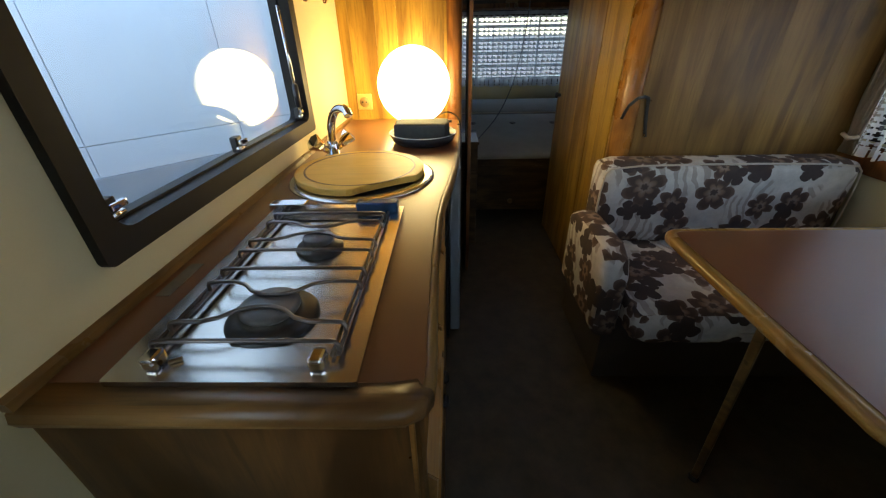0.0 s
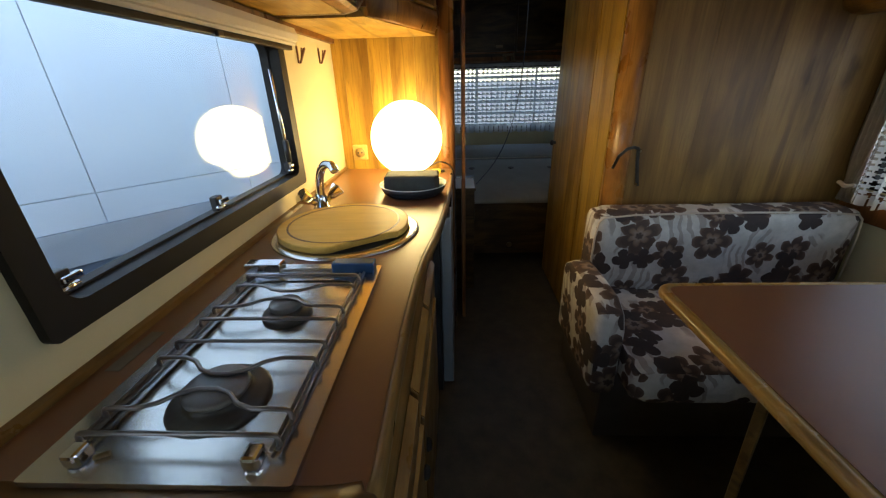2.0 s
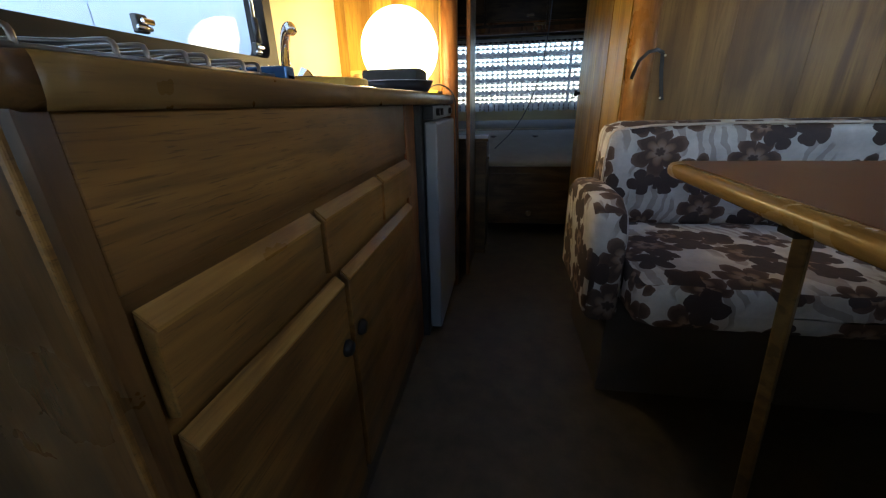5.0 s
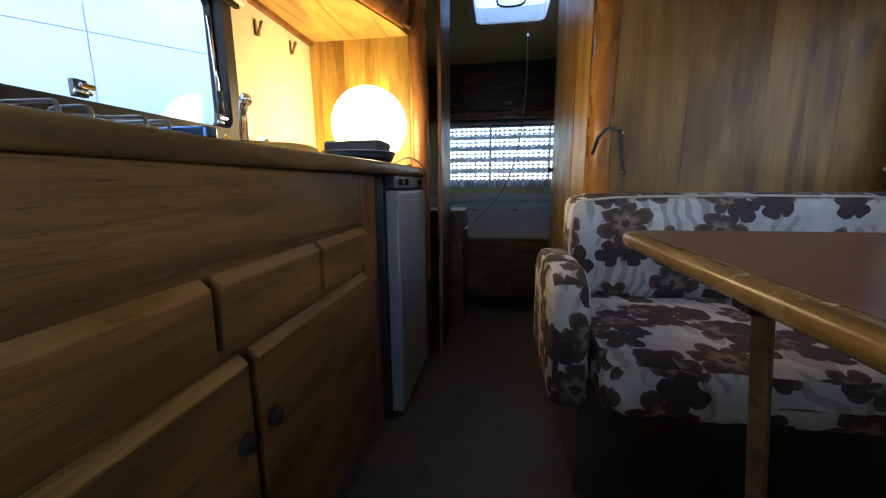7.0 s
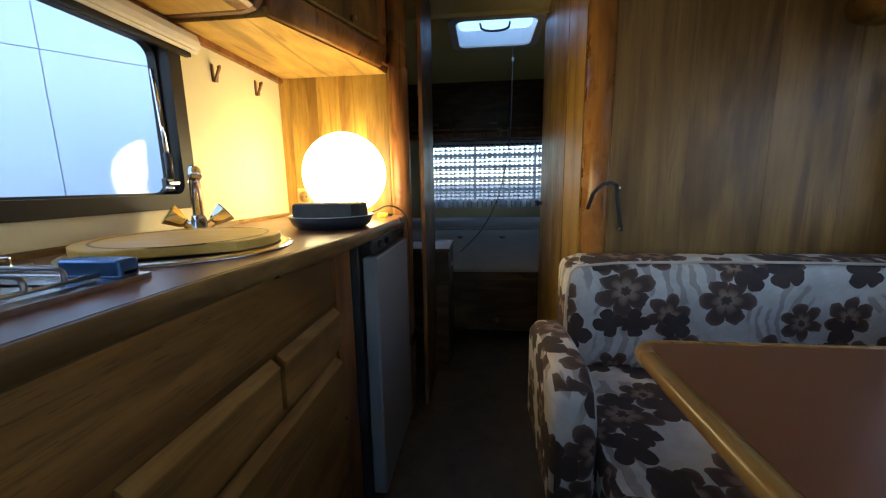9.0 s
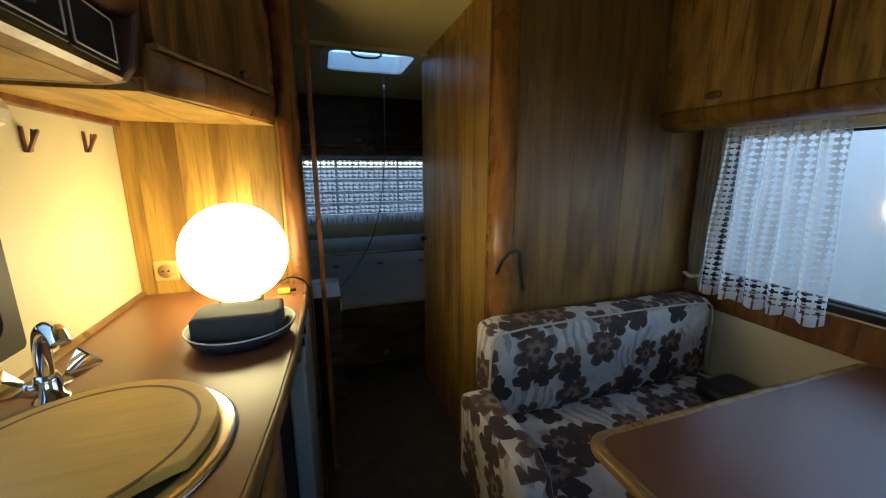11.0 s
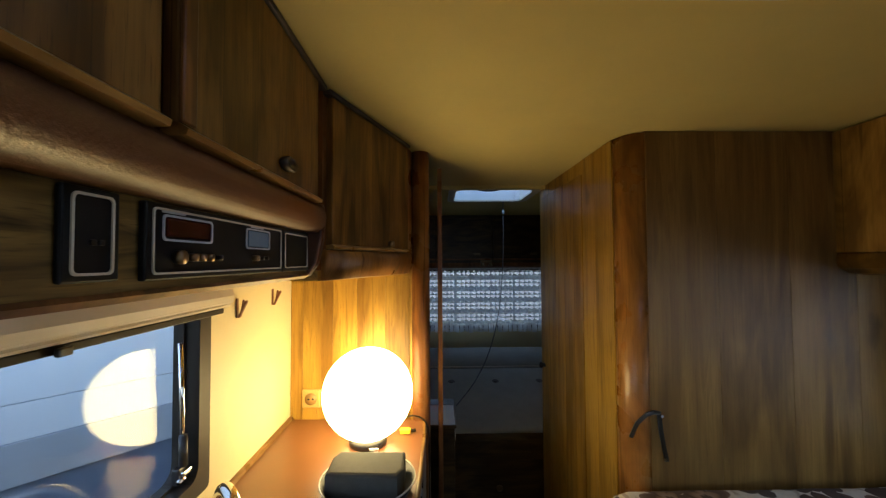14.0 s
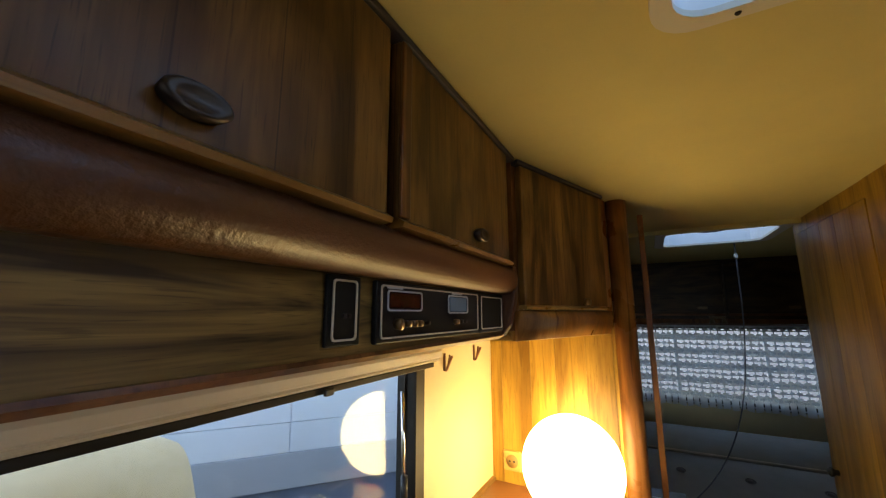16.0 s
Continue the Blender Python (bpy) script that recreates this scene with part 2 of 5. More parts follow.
def glass(name, tint=(0.93, 0.96, 0.98)):
    m, t, b = material(name, 0.0)
    out = t.nodes["Material Output"]
    tr = t.nodes.new("ShaderNodeBsdfTransparent")
    tr.inputs[0].default_value = (*tint, 1)
    gl = node(t, "ShaderNodeBsdfGlossy", Roughness=0.01)
    lw = node(t, "ShaderNodeLayerWeight", Blend=0.5)
    fr = math_node(t, "ADD", 0.04, math_node(t, "MULTIPLY", 0.9, math_node(t, "POWER", lw.outputs["Facing"], 5.0)))
    mx = t.nodes.new("ShaderNodeMixShader")
    t.links.new(fr, mx.inputs[0])
    t.links.new(tr.outputs[0], mx.inputs[1])
    t.links.new(gl.outputs[0], mx.inputs[2])
    t.links.new(mx.outputs[0], out.inputs[0])
    return m


def flower_fabric():
    """Woven upholstery: large brown blossoms, small dark ones and grey-brown leaves on off-white."""
    m, t, b = material("flower_fabric", 0.9)
    flat = coords(t, kind="UV")
    wob = node(t, "ShaderNodeTexNoise", Scale=26.0, Detail=2.0)
    t.links.new(flat, wob.inputs["Vector"])
    jog = t.nodes.new("ShaderNodeVectorMath")
    jog.operation = "MULTIPLY_ADD"
    t.links.new(wob.outputs["Color"], jog.inputs[0])
    jog.inputs[1].default_value = (0.022, 0.022, 0)
    t.links.new(flat, jog.inputs[2])
    uv = jog.outputs[0]

    def blossom(scale, shift, petals, size, spread):
        sh = t.nodes.new("ShaderNodeVectorMath")
        sh.operation = "ADD"
        t.links.new(uv, sh.inputs[0])
        sh.inputs[1].default_value = shift
        vo = node(t, "ShaderNodeTexVoronoi", Scale=scale, Randomness=spread)
        vo.voronoi_dimensions = "2D"
        t.links.new(sh.outputs[0], vo.inputs["Vector"])
        d = t.nodes.new("ShaderNodeVectorMath")
        d.operation = "SUBTRACT"
        t.links.new(sh.outputs[0], d.inputs[0])
        t.links.new(vo.outputs["Position"], d.inputs[1])
        sep = t.nodes.new("ShaderNodeSeparateXYZ")
        t.links.new(d.outputs[0], sep.inputs[0])
        ang = math_node(t, "ARCTAN2", sep.outputs[1], sep.outputs[0])
        rnd = t.nodes.new("ShaderNodeSeparateColor")
        t.links.new(vo.outputs["Color"], rnd.inputs[0])
        ang = math_node(t, "ADD", ang, math_node(t, "MULTIPLY", rnd.outputs[0], 6.28))
        lobe = math_node(t, "ABSOLUTE", math_node(t, "COSINE", math_node(t, "MULTIPLY", ang, petals / 2)))
        limit = math_node(t, "MULTIPLY", math_node(t, "ADD", 0.52, math_node(t, "MULTIPLY", math_node(t, "POWER", lobe, 0.55), 0.48)), size)
        limit = math_node(t, "MULTIPLY", limit, math_node(t, "ADD", 0.75, math_node(t, "MULTIPLY", rnd.outputs[1], 0.4)))
        rel = math_node(t, "DIVIDE", vo.outputs["Distance"], limit)
        return rel, rnd.outputs[2]
    weave = noise_tex(t, uv, 420.0, 2.0)
    cream = ramp(t, noise_tex(t, uv, 9.0), [(0.3, (0.55, 0.52, 0.47)), (0.7, (0.70, 0.68, 0.64))])
    warp = node(t, "ShaderNodeTexNoise", Scale=5.0, Detail=1.0)
    t.links.new(uv, warp.inputs["Vector"])
    va = t.nodes.new("ShaderNodeVectorMath")
    va.operation = "MULTIPLY_ADD"
    t.links.new(warp.outputs["Color"], va.inputs[0])
    va.inputs[1].default_value = (0.22, 0.22, 0)
    t.links.new(uv, va.inputs[2])
    wv = node(t, "ShaderNodeTexWave", Scale=7.0, Distortion=5.0, Detail=1.0)
    wv.inputs["Detail Scale"].default_value = 0.6
    t.links.new(va.outputs[0], wv.inputs["Vector"])
    patch = ramp(t, noise_tex(t, uv, 7.0, 1.0), [(0.49, (0, 0, 0)), (0.53, (1, 1, 1))])
    leaf = ramp(t, wv.outputs["Fac"], [(0.58, (0, 0, 0)), (0.66, (1, 1, 1))])
    col = mix(t, math_node(t, "MULTIPLY", math_node(t, "MULTIPLY", leaf, patch), 0.75), cream, (0.33, 0.28, 0.25))
    rel, tone = blossom(6.2, (0.31, 0.17, 0), 6, 0.47, 0.55)
    inner = ramp(t, rel, [(0.0, (0.055, 0.032, 0.026)), (0.16, (0.06, 0.035, 0.028)), (0.22, (0.30, 0.22, 0.17)), (0.42, (0.21, 0.13, 0.08)), (0.56, (0.060, 0.032, 0.024)), (0.80, (0.075, 0.040, 0.028)), (0.97, (0.15, 0.095, 0.07))])
    col = mix(t, math_node(t, "LESS_THAN", rel, 1.0), col, inner)
    rel2, tone2 = blossom(8.0, (0.05, 0.4, 0), 4, 0.42, 0.9)
    keep = math_node(t, "MULTIPLY", math_node(t, "LESS_THAN", rel2, 1.0), math_node(t, "GREATER_THAN", tone2, 0.3))
    col = mix(t, keep, col, (0.042, 0.024, 0.022))
    col = mix(t, math_node(t, "MULTIPLY", weave, 0.25), col, (0.2, 0.17, 0.14))
    faded = ramp(t, noise_tex(t, flat, 17.0, 5.0, 0.65), [(0.3, (0.82, 0.81, 0.80)), (0.7, (1.15, 1.13, 1.1))])
    col = mix(t, 1.0, col, faded, "MULTIPLY")
    t.links.new(col, b.inputs["Base Color"])
    bump(t, b, weave, 0.25, 0.001)
    return m


# One board veneer twice: the second carries the lamplight in its colour.
M_VENEER_SHADED = wood("shaded_board_veneer", (0.155, 0.080, 0.036), (0.345, 0.195, 0.088), "z", -1.0, figure=0.9, vein=0.2, wander=1.45)
M_VENEER_LAMPLIT = wood("lamplit_board_veneer", (0.19, 0.100, 0.026), (0.43, 0.255, 0.068), "z", -1.0, vein=0.4, pores=0.35, wander=1.3)
M_CORNER = wood("reddish_corner_wood", (0.16, 0.066, 0.026), (0.33, 0.15, 0.06), "z", 0.0, rough=0.3, knots=False)
M_FRONT = wood("kitchen_front_veneer", (0.092, 0.041, 0.016), (0.26, 0.127, 0.047), "y", 0.0, vein=0.35, pores=0.5, wander=1.1)
M_LOCK = wood("locker_door_veneer", (0.078, 0.034, 0.013), (0.24, 0.118, 0.044), "z", 0.085, figure=1.6, knots=False, vein=0.35, pores=0.4)
# Locker wood lightened to the tone it takes in lamplight.
M_LOCK_LIT = wood("lamplit_locker_veneer", (0.17, 0.09, 0.035), (0.40, 0.235, 0.10), "z", 0.14)
M_FASCIA = wood("fascia_veneer", (0.05, 0.026, 0.011), (0.30, 0.18, 0.08), "y", 0.0, figure=4.0, knots=False, vein=0.3, pores=0.35)
M_EDGE = wood("beech_edge", (0.27, 0.15, 0.065), (0.42, 0.255, 0.12), "y", 0.0, rough=0.26, knots=False)
M_FEDGE = wood("finger_edge", (0.20, 0.094, 0.034), (0.36, 0.19, 0.075), "y", 0.0, rough=0.32, knots=False)
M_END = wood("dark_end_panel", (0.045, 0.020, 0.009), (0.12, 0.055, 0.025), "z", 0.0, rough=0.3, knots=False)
M_LIP = wood("worktop_lipping", (0.105, 0.05, 0.024), (0.235, 0.12, 0.055), "x", 0.0, rough=0.35, knots=False)
M_LIP_Y = wood("worktop_lipping_front", (0.10, 0.052, 0.026), (0.23, 0.13, 0.062), "y", 0.0, rough=0.3, knots=False)
M_MAHOG = wood("red_mahogany_trim", (0.11, 0.040, 0.018), (0.25, 0.105, 0.048), "z", 0.0, rough=0.33, knots=False)
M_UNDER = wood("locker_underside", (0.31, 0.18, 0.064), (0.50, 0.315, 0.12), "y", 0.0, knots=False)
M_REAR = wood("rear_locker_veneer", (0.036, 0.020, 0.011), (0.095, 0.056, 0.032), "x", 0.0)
M_BOARD = wood("chopping_board", (0.62, 0.37, 0.11), (0.70, 0.43, 0.14), "x", 0.0, rough=0.42, knots=False, vein=0.12, pores=0.1)
M_LAM = plain("red_brown_laminate", (0.165, 0.066, 0.027), 0.30, vary=0.1, scale=4, grain=120, relief=0.0, wear=0.2)
M_LAM.node_tree.nodes["Principled BSDF"].inputs["Specular IOR Level"].default_value = 0.7
M_WALL = plain("cream_wall_vinyl", (0.61, 0.53, 0.32), 0.55, vary=0.06, scale=3, grain=240, relief=0.1)
M_CEIL = plain("beige_ceiling_lining", (0.60, 0.495, 0.195), 0.85, vary=0.06, scale=4, grain=320, relief=0.3)
M_FLOOR = plain("worn_brown_floor", (0.075, 0.060, 0.034), 0.55, vary=0.5, scale=12, grain=40, relief=0.3, wear=0.6)
M_STEEL = plain("brushed_steel", (0.62, 0.61, 0.59), 0.23, 1.0, vary=0.05, scale=5, grain=300, relief=0.0, wear=0.1)
M_CHROME = plain("chrome", (0.74, 0.75, 0.77), 0.08, 1.0, vary=0.03, relief=0.0)
M_WIRE = plain("grate_wire", (0.20, 0.18, 0.17), 0.32, 0.9, vary=0.15, relief=0.05)
M_BURN = plain("burner_enamel", (0.07, 0.068, 0.064), 0.4, 0.5, vary=0.3, scale=25)
M_CAP = plain("burner_cap", (0.20, 0.195, 0.19), 0.5, 0.6, vary=0.2, scale=30)
M_BLACK = plain("black_plastic", (0.018, 0.018, 0.02), 0.4, vary=0.2)
M_PANEL = plain("panel_black", (0.007, 0.007, 0.008), 0.5, vary=0.2, relief=0.02)
M_PANEL.node_tree.nodes["Principled BSDF"].inputs["Specular IOR Level"].default_value = 0.2
M_FRAME = plain("window_frame_brown_black", (0.020, 0.017, 0.015), 0.5, vary=0.25)
M_FRAME.node_tree.nodes["Principled BSDF"].inputs["Specular IOR Level"].default_value = 0.2
M_WHITE = plain("white_plastic", (0.72, 0.73, 0.72), 0.4, vary=0.05)
M_CREAMP = plain("cream_plastic", (0.62, 0.56, 0.45), 0.45, vary=0.05)
M_PAN = plain("dark_enamel_pan", (0.012, 0.015, 0.022), 0.42, vary=0.2)
M_PAN.node_tree.nodes["Principled BSDF"].inputs["Specular IOR Level"].default_value = 0.3
M_FOAM = plain("charcoal_sponge_block", (0.05, 0.052, 0.046), 0.8, vary=0.25, scale=40, grain=300, relief=0.4)
M_LEATHER = plain("brown_leatherette", (0.105, 0.042, 0.018), 0.4, vary=0.22, scale=8, grain=120, relief=0.8, wear=0.35, depth=0.0018)
M_GLASS = glass("acrylic_pane")
M_FABRIC = flower_fabric()
M_BASE = plain("dark_bench_base", (0.085, 0.07, 0.06), 0.6, vary=0.3)


def sheer(m, amount):
    """Lets light through a cloth."""
    t = m.node_tree
    out, b = t.nodes["Material Output"], t.nodes["Principled BSDF"]
    tl = t.nodes.new("ShaderNodeBsdfTranslucent")
    tl.inputs[0].default_value = (0.86, 0.85, 0.82, 1)
    mx = node(t, "ShaderNodeMixShader", Fac=amount)
    t.links.new(b.outputs[0], mx.inputs[1])
    t.links.new(tl.outputs[0], mx.inputs[2])
    t.links.new(mx.outputs[0], out.inputs[0])
    return m


M_CURT = plain("beige_drape", (0.56, 0.49, 0.39), 0.9, vary=0.12, scale=12, grain=300, relief=0.3)
M_LACE = sheer(plain("crochet_lace", (0.82, 0.81, 0.78), 0.9, vary=0.06, grain=500), 0.6)
# Same white lace, its colour lowered to match the dimmer rear light.
M_LACE_DIM = sheer(plain("dimmed_lace", (0.52, 0.52, 0.52), 0.9, vary=0.08, grain=500), 0.25)
M_FRIDGE = plain("grey_fridge_enamel", (0.19, 0.20, 0.205), 0.35, vary=0.08)
M_MATT = plain("grey_beige_mattress", (0.27, 0.255, 0.22), 0.9, vary=0.1, scale=10, grain=260, relief=0.3)
M_BRASS = plain("dark_brass", (0.20, 0.135, 0.07), 0.35, 0.9, vary=0.2)
M_HOOK = plain("brown_hook_plastic", (0.16, 0.065, 0.03), 0.4, vary=0.15)
M_KNOB = plain("dark_bronze", (0.075, 0.06, 0.05), 0.38, 0.6, vary=0.2)
M_YELLOW = plain("yellow_plastic", (0.75, 0.55, 0.03), 0.4, vary=0.08)
M_BLUE_METAL = plain("blue_tinted_metal", (0.05, 0.13, 0.30), 0.2, 0.5, vary=0.15, scale=20)
M_PAPER = plain("white_paper", (0.75, 0.76, 0.78), 0.7, vary=0.04)
M_ASPHALT = plain("asphalt", (0.055, 0.055, 0.057), 0.9, vary=0.3, scale=2, grain=90, relief=0.6, wear=0.4)
M_VAN = plain("white_coachwork", (0.86, 0.87, 0.88), 0.3, vary=0.03, scale=1.5, relief=0.0, wear=0.05)
M_VANGREY = plain("pale_grey_skirt", (0.50, 0.52, 0.55), 0.4, vary=0.06, relief=0.0)
# Beige warmed to carry sunlight that does not reach the cover.
M_SUNLIT_BEIGE = plain("sunlit_beige_cloth", (0.78, 0.56, 0.29), 0.5, vary=0.06, relief=0.0)
M_BLUEGREY = plain("pale_blue_grey_cladding", (0.42, 0.48, 0.56), 0.5, vary=0.08, scale=2, relief=0.0)
M_POST = plain("blue_grey_steel_post", (0.16, 0.20, 0.28), 0.5, vary=0.1)
M_ROPE = plain("cable_grey", (0.10, 0.10, 0.11), 0.5)

m_globe, tg, bg = material("opal_globe", 0.2, colour=(0.9, 0.88, 0.82))
bg.inputs["Emission Color"].default_value = (1.0, 0.745, 0.31, 1)
bg.inputs["Emission Strength"].default_value = GLOBE_POWER
M_GLOBE = m_globe

# ---- the caravan's shell ----
CEIL, FRONT, REAR, RIGHT = 1.89, -1.7, 3.95, 2.08
WIN_L = (0.338, 1.136, 1.000, 1.386)
DOORWAY = (-0.66, 0.06, 0.02, 1.72)
DOOR_WIN = (-0.28, 0.035, 0.80, 1.12)
WIN_R = (-0.05, 1.36, 0.875, 1.455)
WIN_B = (0.22, 1.86, 0.83, 1.40)
WIN_F = (0.34, 1.74, 0.83, 1.43)
HATCH = (0.600, 1.114, 0.310, 0.828)
HATCH_B = (0.645, 1.112, 2.37, 2.79)

setting("floor", box(-0.035, RIGHT + 0.035, FRONT - 0.035, REAR + 0.035, -0.06, 0.0, 0), M_FLOOR, "worn dark brown sheet floor with faint mottling", "floor")
setting("wall_left", wall("x", -0.035, 0.0, FRONT, REAR, 0.0, CEIL, [WIN_L, DOORWAY]), M_WALL, "cream vinyl caravan wall with a window beside the kitchen", "wall")
setting("wall_right", wall("x", RIGHT, RIGHT + 0.035, FRONT, REAR, 0.0, CEIL, [WIN_R]), M_WALL, "cream vinyl caravan wall with a long dinette window", "wall")
setting("wall_rear", wall("y", REAR, REAR + 0.035, 0.0, RIGHT, 0.0, CEIL, [WIN_B]), M_WALL, "caravan end wall with a wide window above the bed", "wall")
setting("wall_front", wall("y", FRONT - 0.035, FRONT, 0.0, RIGHT, 0.0, CEIL, [WIN_F]), M_WALL, "plain cream caravan end wall with a front window", "wall")


def ceiling_sheet():
    us = sorted((-0.035, HATCH[0], HATCH_B[0], HATCH[1], HATCH_B[1], RIGHT + 0.035))
    vs = [FRONT - 0.035, HATCH[2], HATCH[3], HATCH_B[2], HATCH_B[3], REAR + 0.035]
    bm = bmesh.new()
    for a, b in zip(us, us[1:]):
        for c, d in zip(vs, vs[1:]):
            mx, my = (a + b) / 2, (c + d) / 2
            if any(h[0] < mx < h[1] and h[2] < my < h[3] for h in (HATCH, HATCH_B)):
                continue
            box(a, b, c, d, CEIL, CEIL + 0.04, 0, bm=bm)
    bmesh.ops.remove_doubles(bm, verts=bm.verts, dist=1e-5)
    return bm


setting("ceiling", ceiling_sheet(), M_CEIL, "beige fabric-lined ceiling, warm in the lamplight", "ceiling")

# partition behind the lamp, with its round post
p_kitchen = setting("partition_kitchen", box(0.0, 0.45, 1.688, 1.716, 0.0, CEIL, 0), M_VENEER_LAMPLIT, "board-veneer partition behind the worktop in its lamplit tone", "partition")
setting("trim_post", prism([(0.45, 1.716), (0.45, 1.672), (0.462, 1.660), (0.480, 1.655), (0.498, 1.659), (0.510, 1.671), (0.515, 1.690), (0.515, 1.716)], 0.0, CEIL, "z"), M_MAHOG,
        "rounded reddish wooden post ending the partition", "post", smooth=True)
# wardrobe block beside the aisle
WX, WY = 1.138, 1.446
arc = [(WX + 0.065 - 0.065 * math.cos(radians(a)), WY + 0.08 - 0.08 * math.sin(radians(a))) for a in range(0, 91, 9)]
p_ward = setting("partition_wardrobe", box(WX + 0.065, RIGHT, WY, WY + 0.025, 0.0, CEIL, 0), M_VENEER_SHADED, "knotty board-veneer partition behind the bench in its shaded grey-brown", "partition")
setting("trim_corner", prism(arc + [(WX + 0.065, WY + 0.08)], 0.0, CEIL - 0.004, "z"), M_CORNER, "rounded orange-brown wooden corner of the wardrobe", "corner post", smooth=True)
p_aisle = setting("wall_aisle", box(WX, WX + 0.025, WY + 0.08, 1.785, 0.0, CEIL, 0), M_VENEER_LAMPLIT, "board-veneer side of the wardrobe in its lamplit orange-brown", "wall")
setting("wall_aisle_end", box(WX, WX + 0.025, 2.385, 2.41, 0.0, CEIL, 0), M_VENEER_LAMPLIT, "narrow wooden jamb beside the washroom door", "wall")
setting("wall_aisle_head", box(WX, WX + 0.022, 1.785, 2.385, 1.835, CEIL, 0), M_VENEER_LAMPLIT, "wooden rail above the washroom door", "wall")
setting("wall_washroom", box(WX + 0.025, RIGHT, 2.385, 2.41, 0.0, CEIL, 0), M_VENEER_SHADED, "veneer partition closing the washroom", "wall")
setting("header_sleeping", box(0.0, RIGHT, 2.30, 2.315, 1.870, CEIL, 0), M_CEIL, "shallow beige bulkhead over the way to the bed", "bulkhead")

door = thing("washroom_door", (WX, 2.08, 0), "closed veneer door in lamplit orange-brown with a small black knob", "door")
wl = part("leaf", box(WX - 0.001, WX + 0.018, 1.788, 2.382, 0.02, 1.832, 0.002), M_VENEER_LAMPLIT, door)
dk = part("knob", lathe([(0, 0), (0.010, 0), (0.010, 0.012), (0.017, 0.018), (0.017, 0.026), (0.010, 0.031), (0, 0.032)], (0, 0, 0), 16), M_BLACK, door, "black knob", True)
dk.matrix_basis = pose(WX - 0.005, 2.335, 0.908, 0, -90, 0)

leaf = thing("folded_door", (0.565, 2.05, 0), "open brown veneer door parked along the aisle", "door")
part("leaf", box(0.547, 0.562, 1.765, 2.09, 0.02, 1.85, 0.003), M_REAR, leaf)
part("edge", box(0.5455, 0.5635, 1.755, 1.7645, 0.02, 1.85, 0.002), M_MAHOG, leaf, "reddish wooden edge strip")



def planks(parent, axis, face, depth, cuts, z0, z1, mat):
    """Upright boards with narrow joints on a face; depth is signed, away from the wall."""
    lo, hi = sorted((face, face + depth))
    for a, b in zip(cuts, cuts[1:]):
        a, b = a + 0.0003, b - 0.0003
        bm = box(lo, hi, a, b, z0, z1, 0.0006, 1) if axis == "x" else box(a, b, lo, hi, z0, z1, 0.0006, 1)
        part("plank", bm, mat, parent)


planks(p_kitchen, "y", 1.688, -0.004, (0.001, 0.045, 0.155, 0.245, 0.35, 0.439), 0.90, CEIL - 0.43, M_VENEER_LAMPLIT)
planks(p_ward, "y", WY, -0.002, (WX + 0.066, 1.427, 1.657, 1.87, RIGHT - 0.001), 0.0, CEIL - 0.001, M_VENEER_SHADED)
planks(p_aisle, "x", WX, -0.004, (WY + 0.081, 1.665, 1.784), 0.0, CEIL - 0.001, M_VENEER_LAMPLIT)
planks(wl, "x", WX - 0.001, -0.004, (1.789, 1.885, 2.005, 2.13, 2.25, 2.381), 0.021, 1.831, M_VENEER_LAMPLIT)

# ---- left window ----


def window_frame(name, axis_x, hole, inward, label, rim=(0.022, 0.026, 0.020, 0.022)):
    u0, u1, z0, z1 = hole
    w = thing(name, (axis_x, (u0 + u1) / 2, z0), label, "window", kind="structure")
    s = 1 if inward > 0 else -1
    a0, a1 = axis_x - s * 0.045, axis_x + s * 0.014
    part("window_frame", ring(rounded(u0 - rim[0], u1 + rim[1], z0 - rim[2], z1 + rim[3], 0.012), rounded(u0 + 0.004, u1 - 0.004, z0 + 0.004, z1 - 0.004, 0.03), a0, a1, "x"), M_FRAME, w)
    part("inner_bead", ring(rounded(u0 + 0.004, u1 - 0.004, z0 + 0.004, z1 - 0.004, 0.03), rounded(u0 + 0.009, u1 - 0.010, z0 + 0.009, z1 - 0.010, 0.035), a0 + s * 0.004, axis_x - s * 0.018, "x"), M_FRAME, w)
    pane = part("pane", box(min(axis_x - s * 0.030, axis_x - s * 0.036), max(axis_x - s * 0.030, axis_x - s * 0.036), u0 + 0.006, u1 - 0.006, z0 + 0.006, z1 - 0.006, 0), M_GLASS, w, "clear acrylic pane")
    pane.visible_shadow = False
    return w


def catch(y, x, z, s, parent):
    """A window catch: base, hinge barrel and turned lever."""
    c = part("catch", box(min(x, x + s * 0.016), max(x, x + s * 0.016), y - 0.013, y + 0.013, z - 0.016, z + 0.018, 0.003), M_BLACK, parent, "black window catch")
    part("lever", box(min(x + s * 0.014, x + s * 0.024), max(x + s * 0.014, x + s * 0.024), y - 0.008, y + 0.022, z + 0.0, z + 0.011, 0.003), M_CHROME, c, "metal lever")
    part("barrel", tube([(x + s * 0.017, y - 0.015, z - 0.007), (x + s * 0.017, y + 0.015, z - 0.007)], 0.005, 10), M_CHROME, c, "", True)
    return c


w1 = window_frame("window_1", 0.0, WIN_L, 1, "kitchen window in a dark brown-black rounded frame", (0.034, 0.036, 0.033, 0.010))
for y in (0.362, 0.722, 1.105):
    catch(y, -0.018, 1.028, 1, w1)
part("stay", tube([(-0.006, 1.098, 1.31), (-0.006, 1.106, 1.17), (-0.006, 1.112, 1.06)], 0.005, 10), M_CHROME, w1, "bright metal window stay", True)
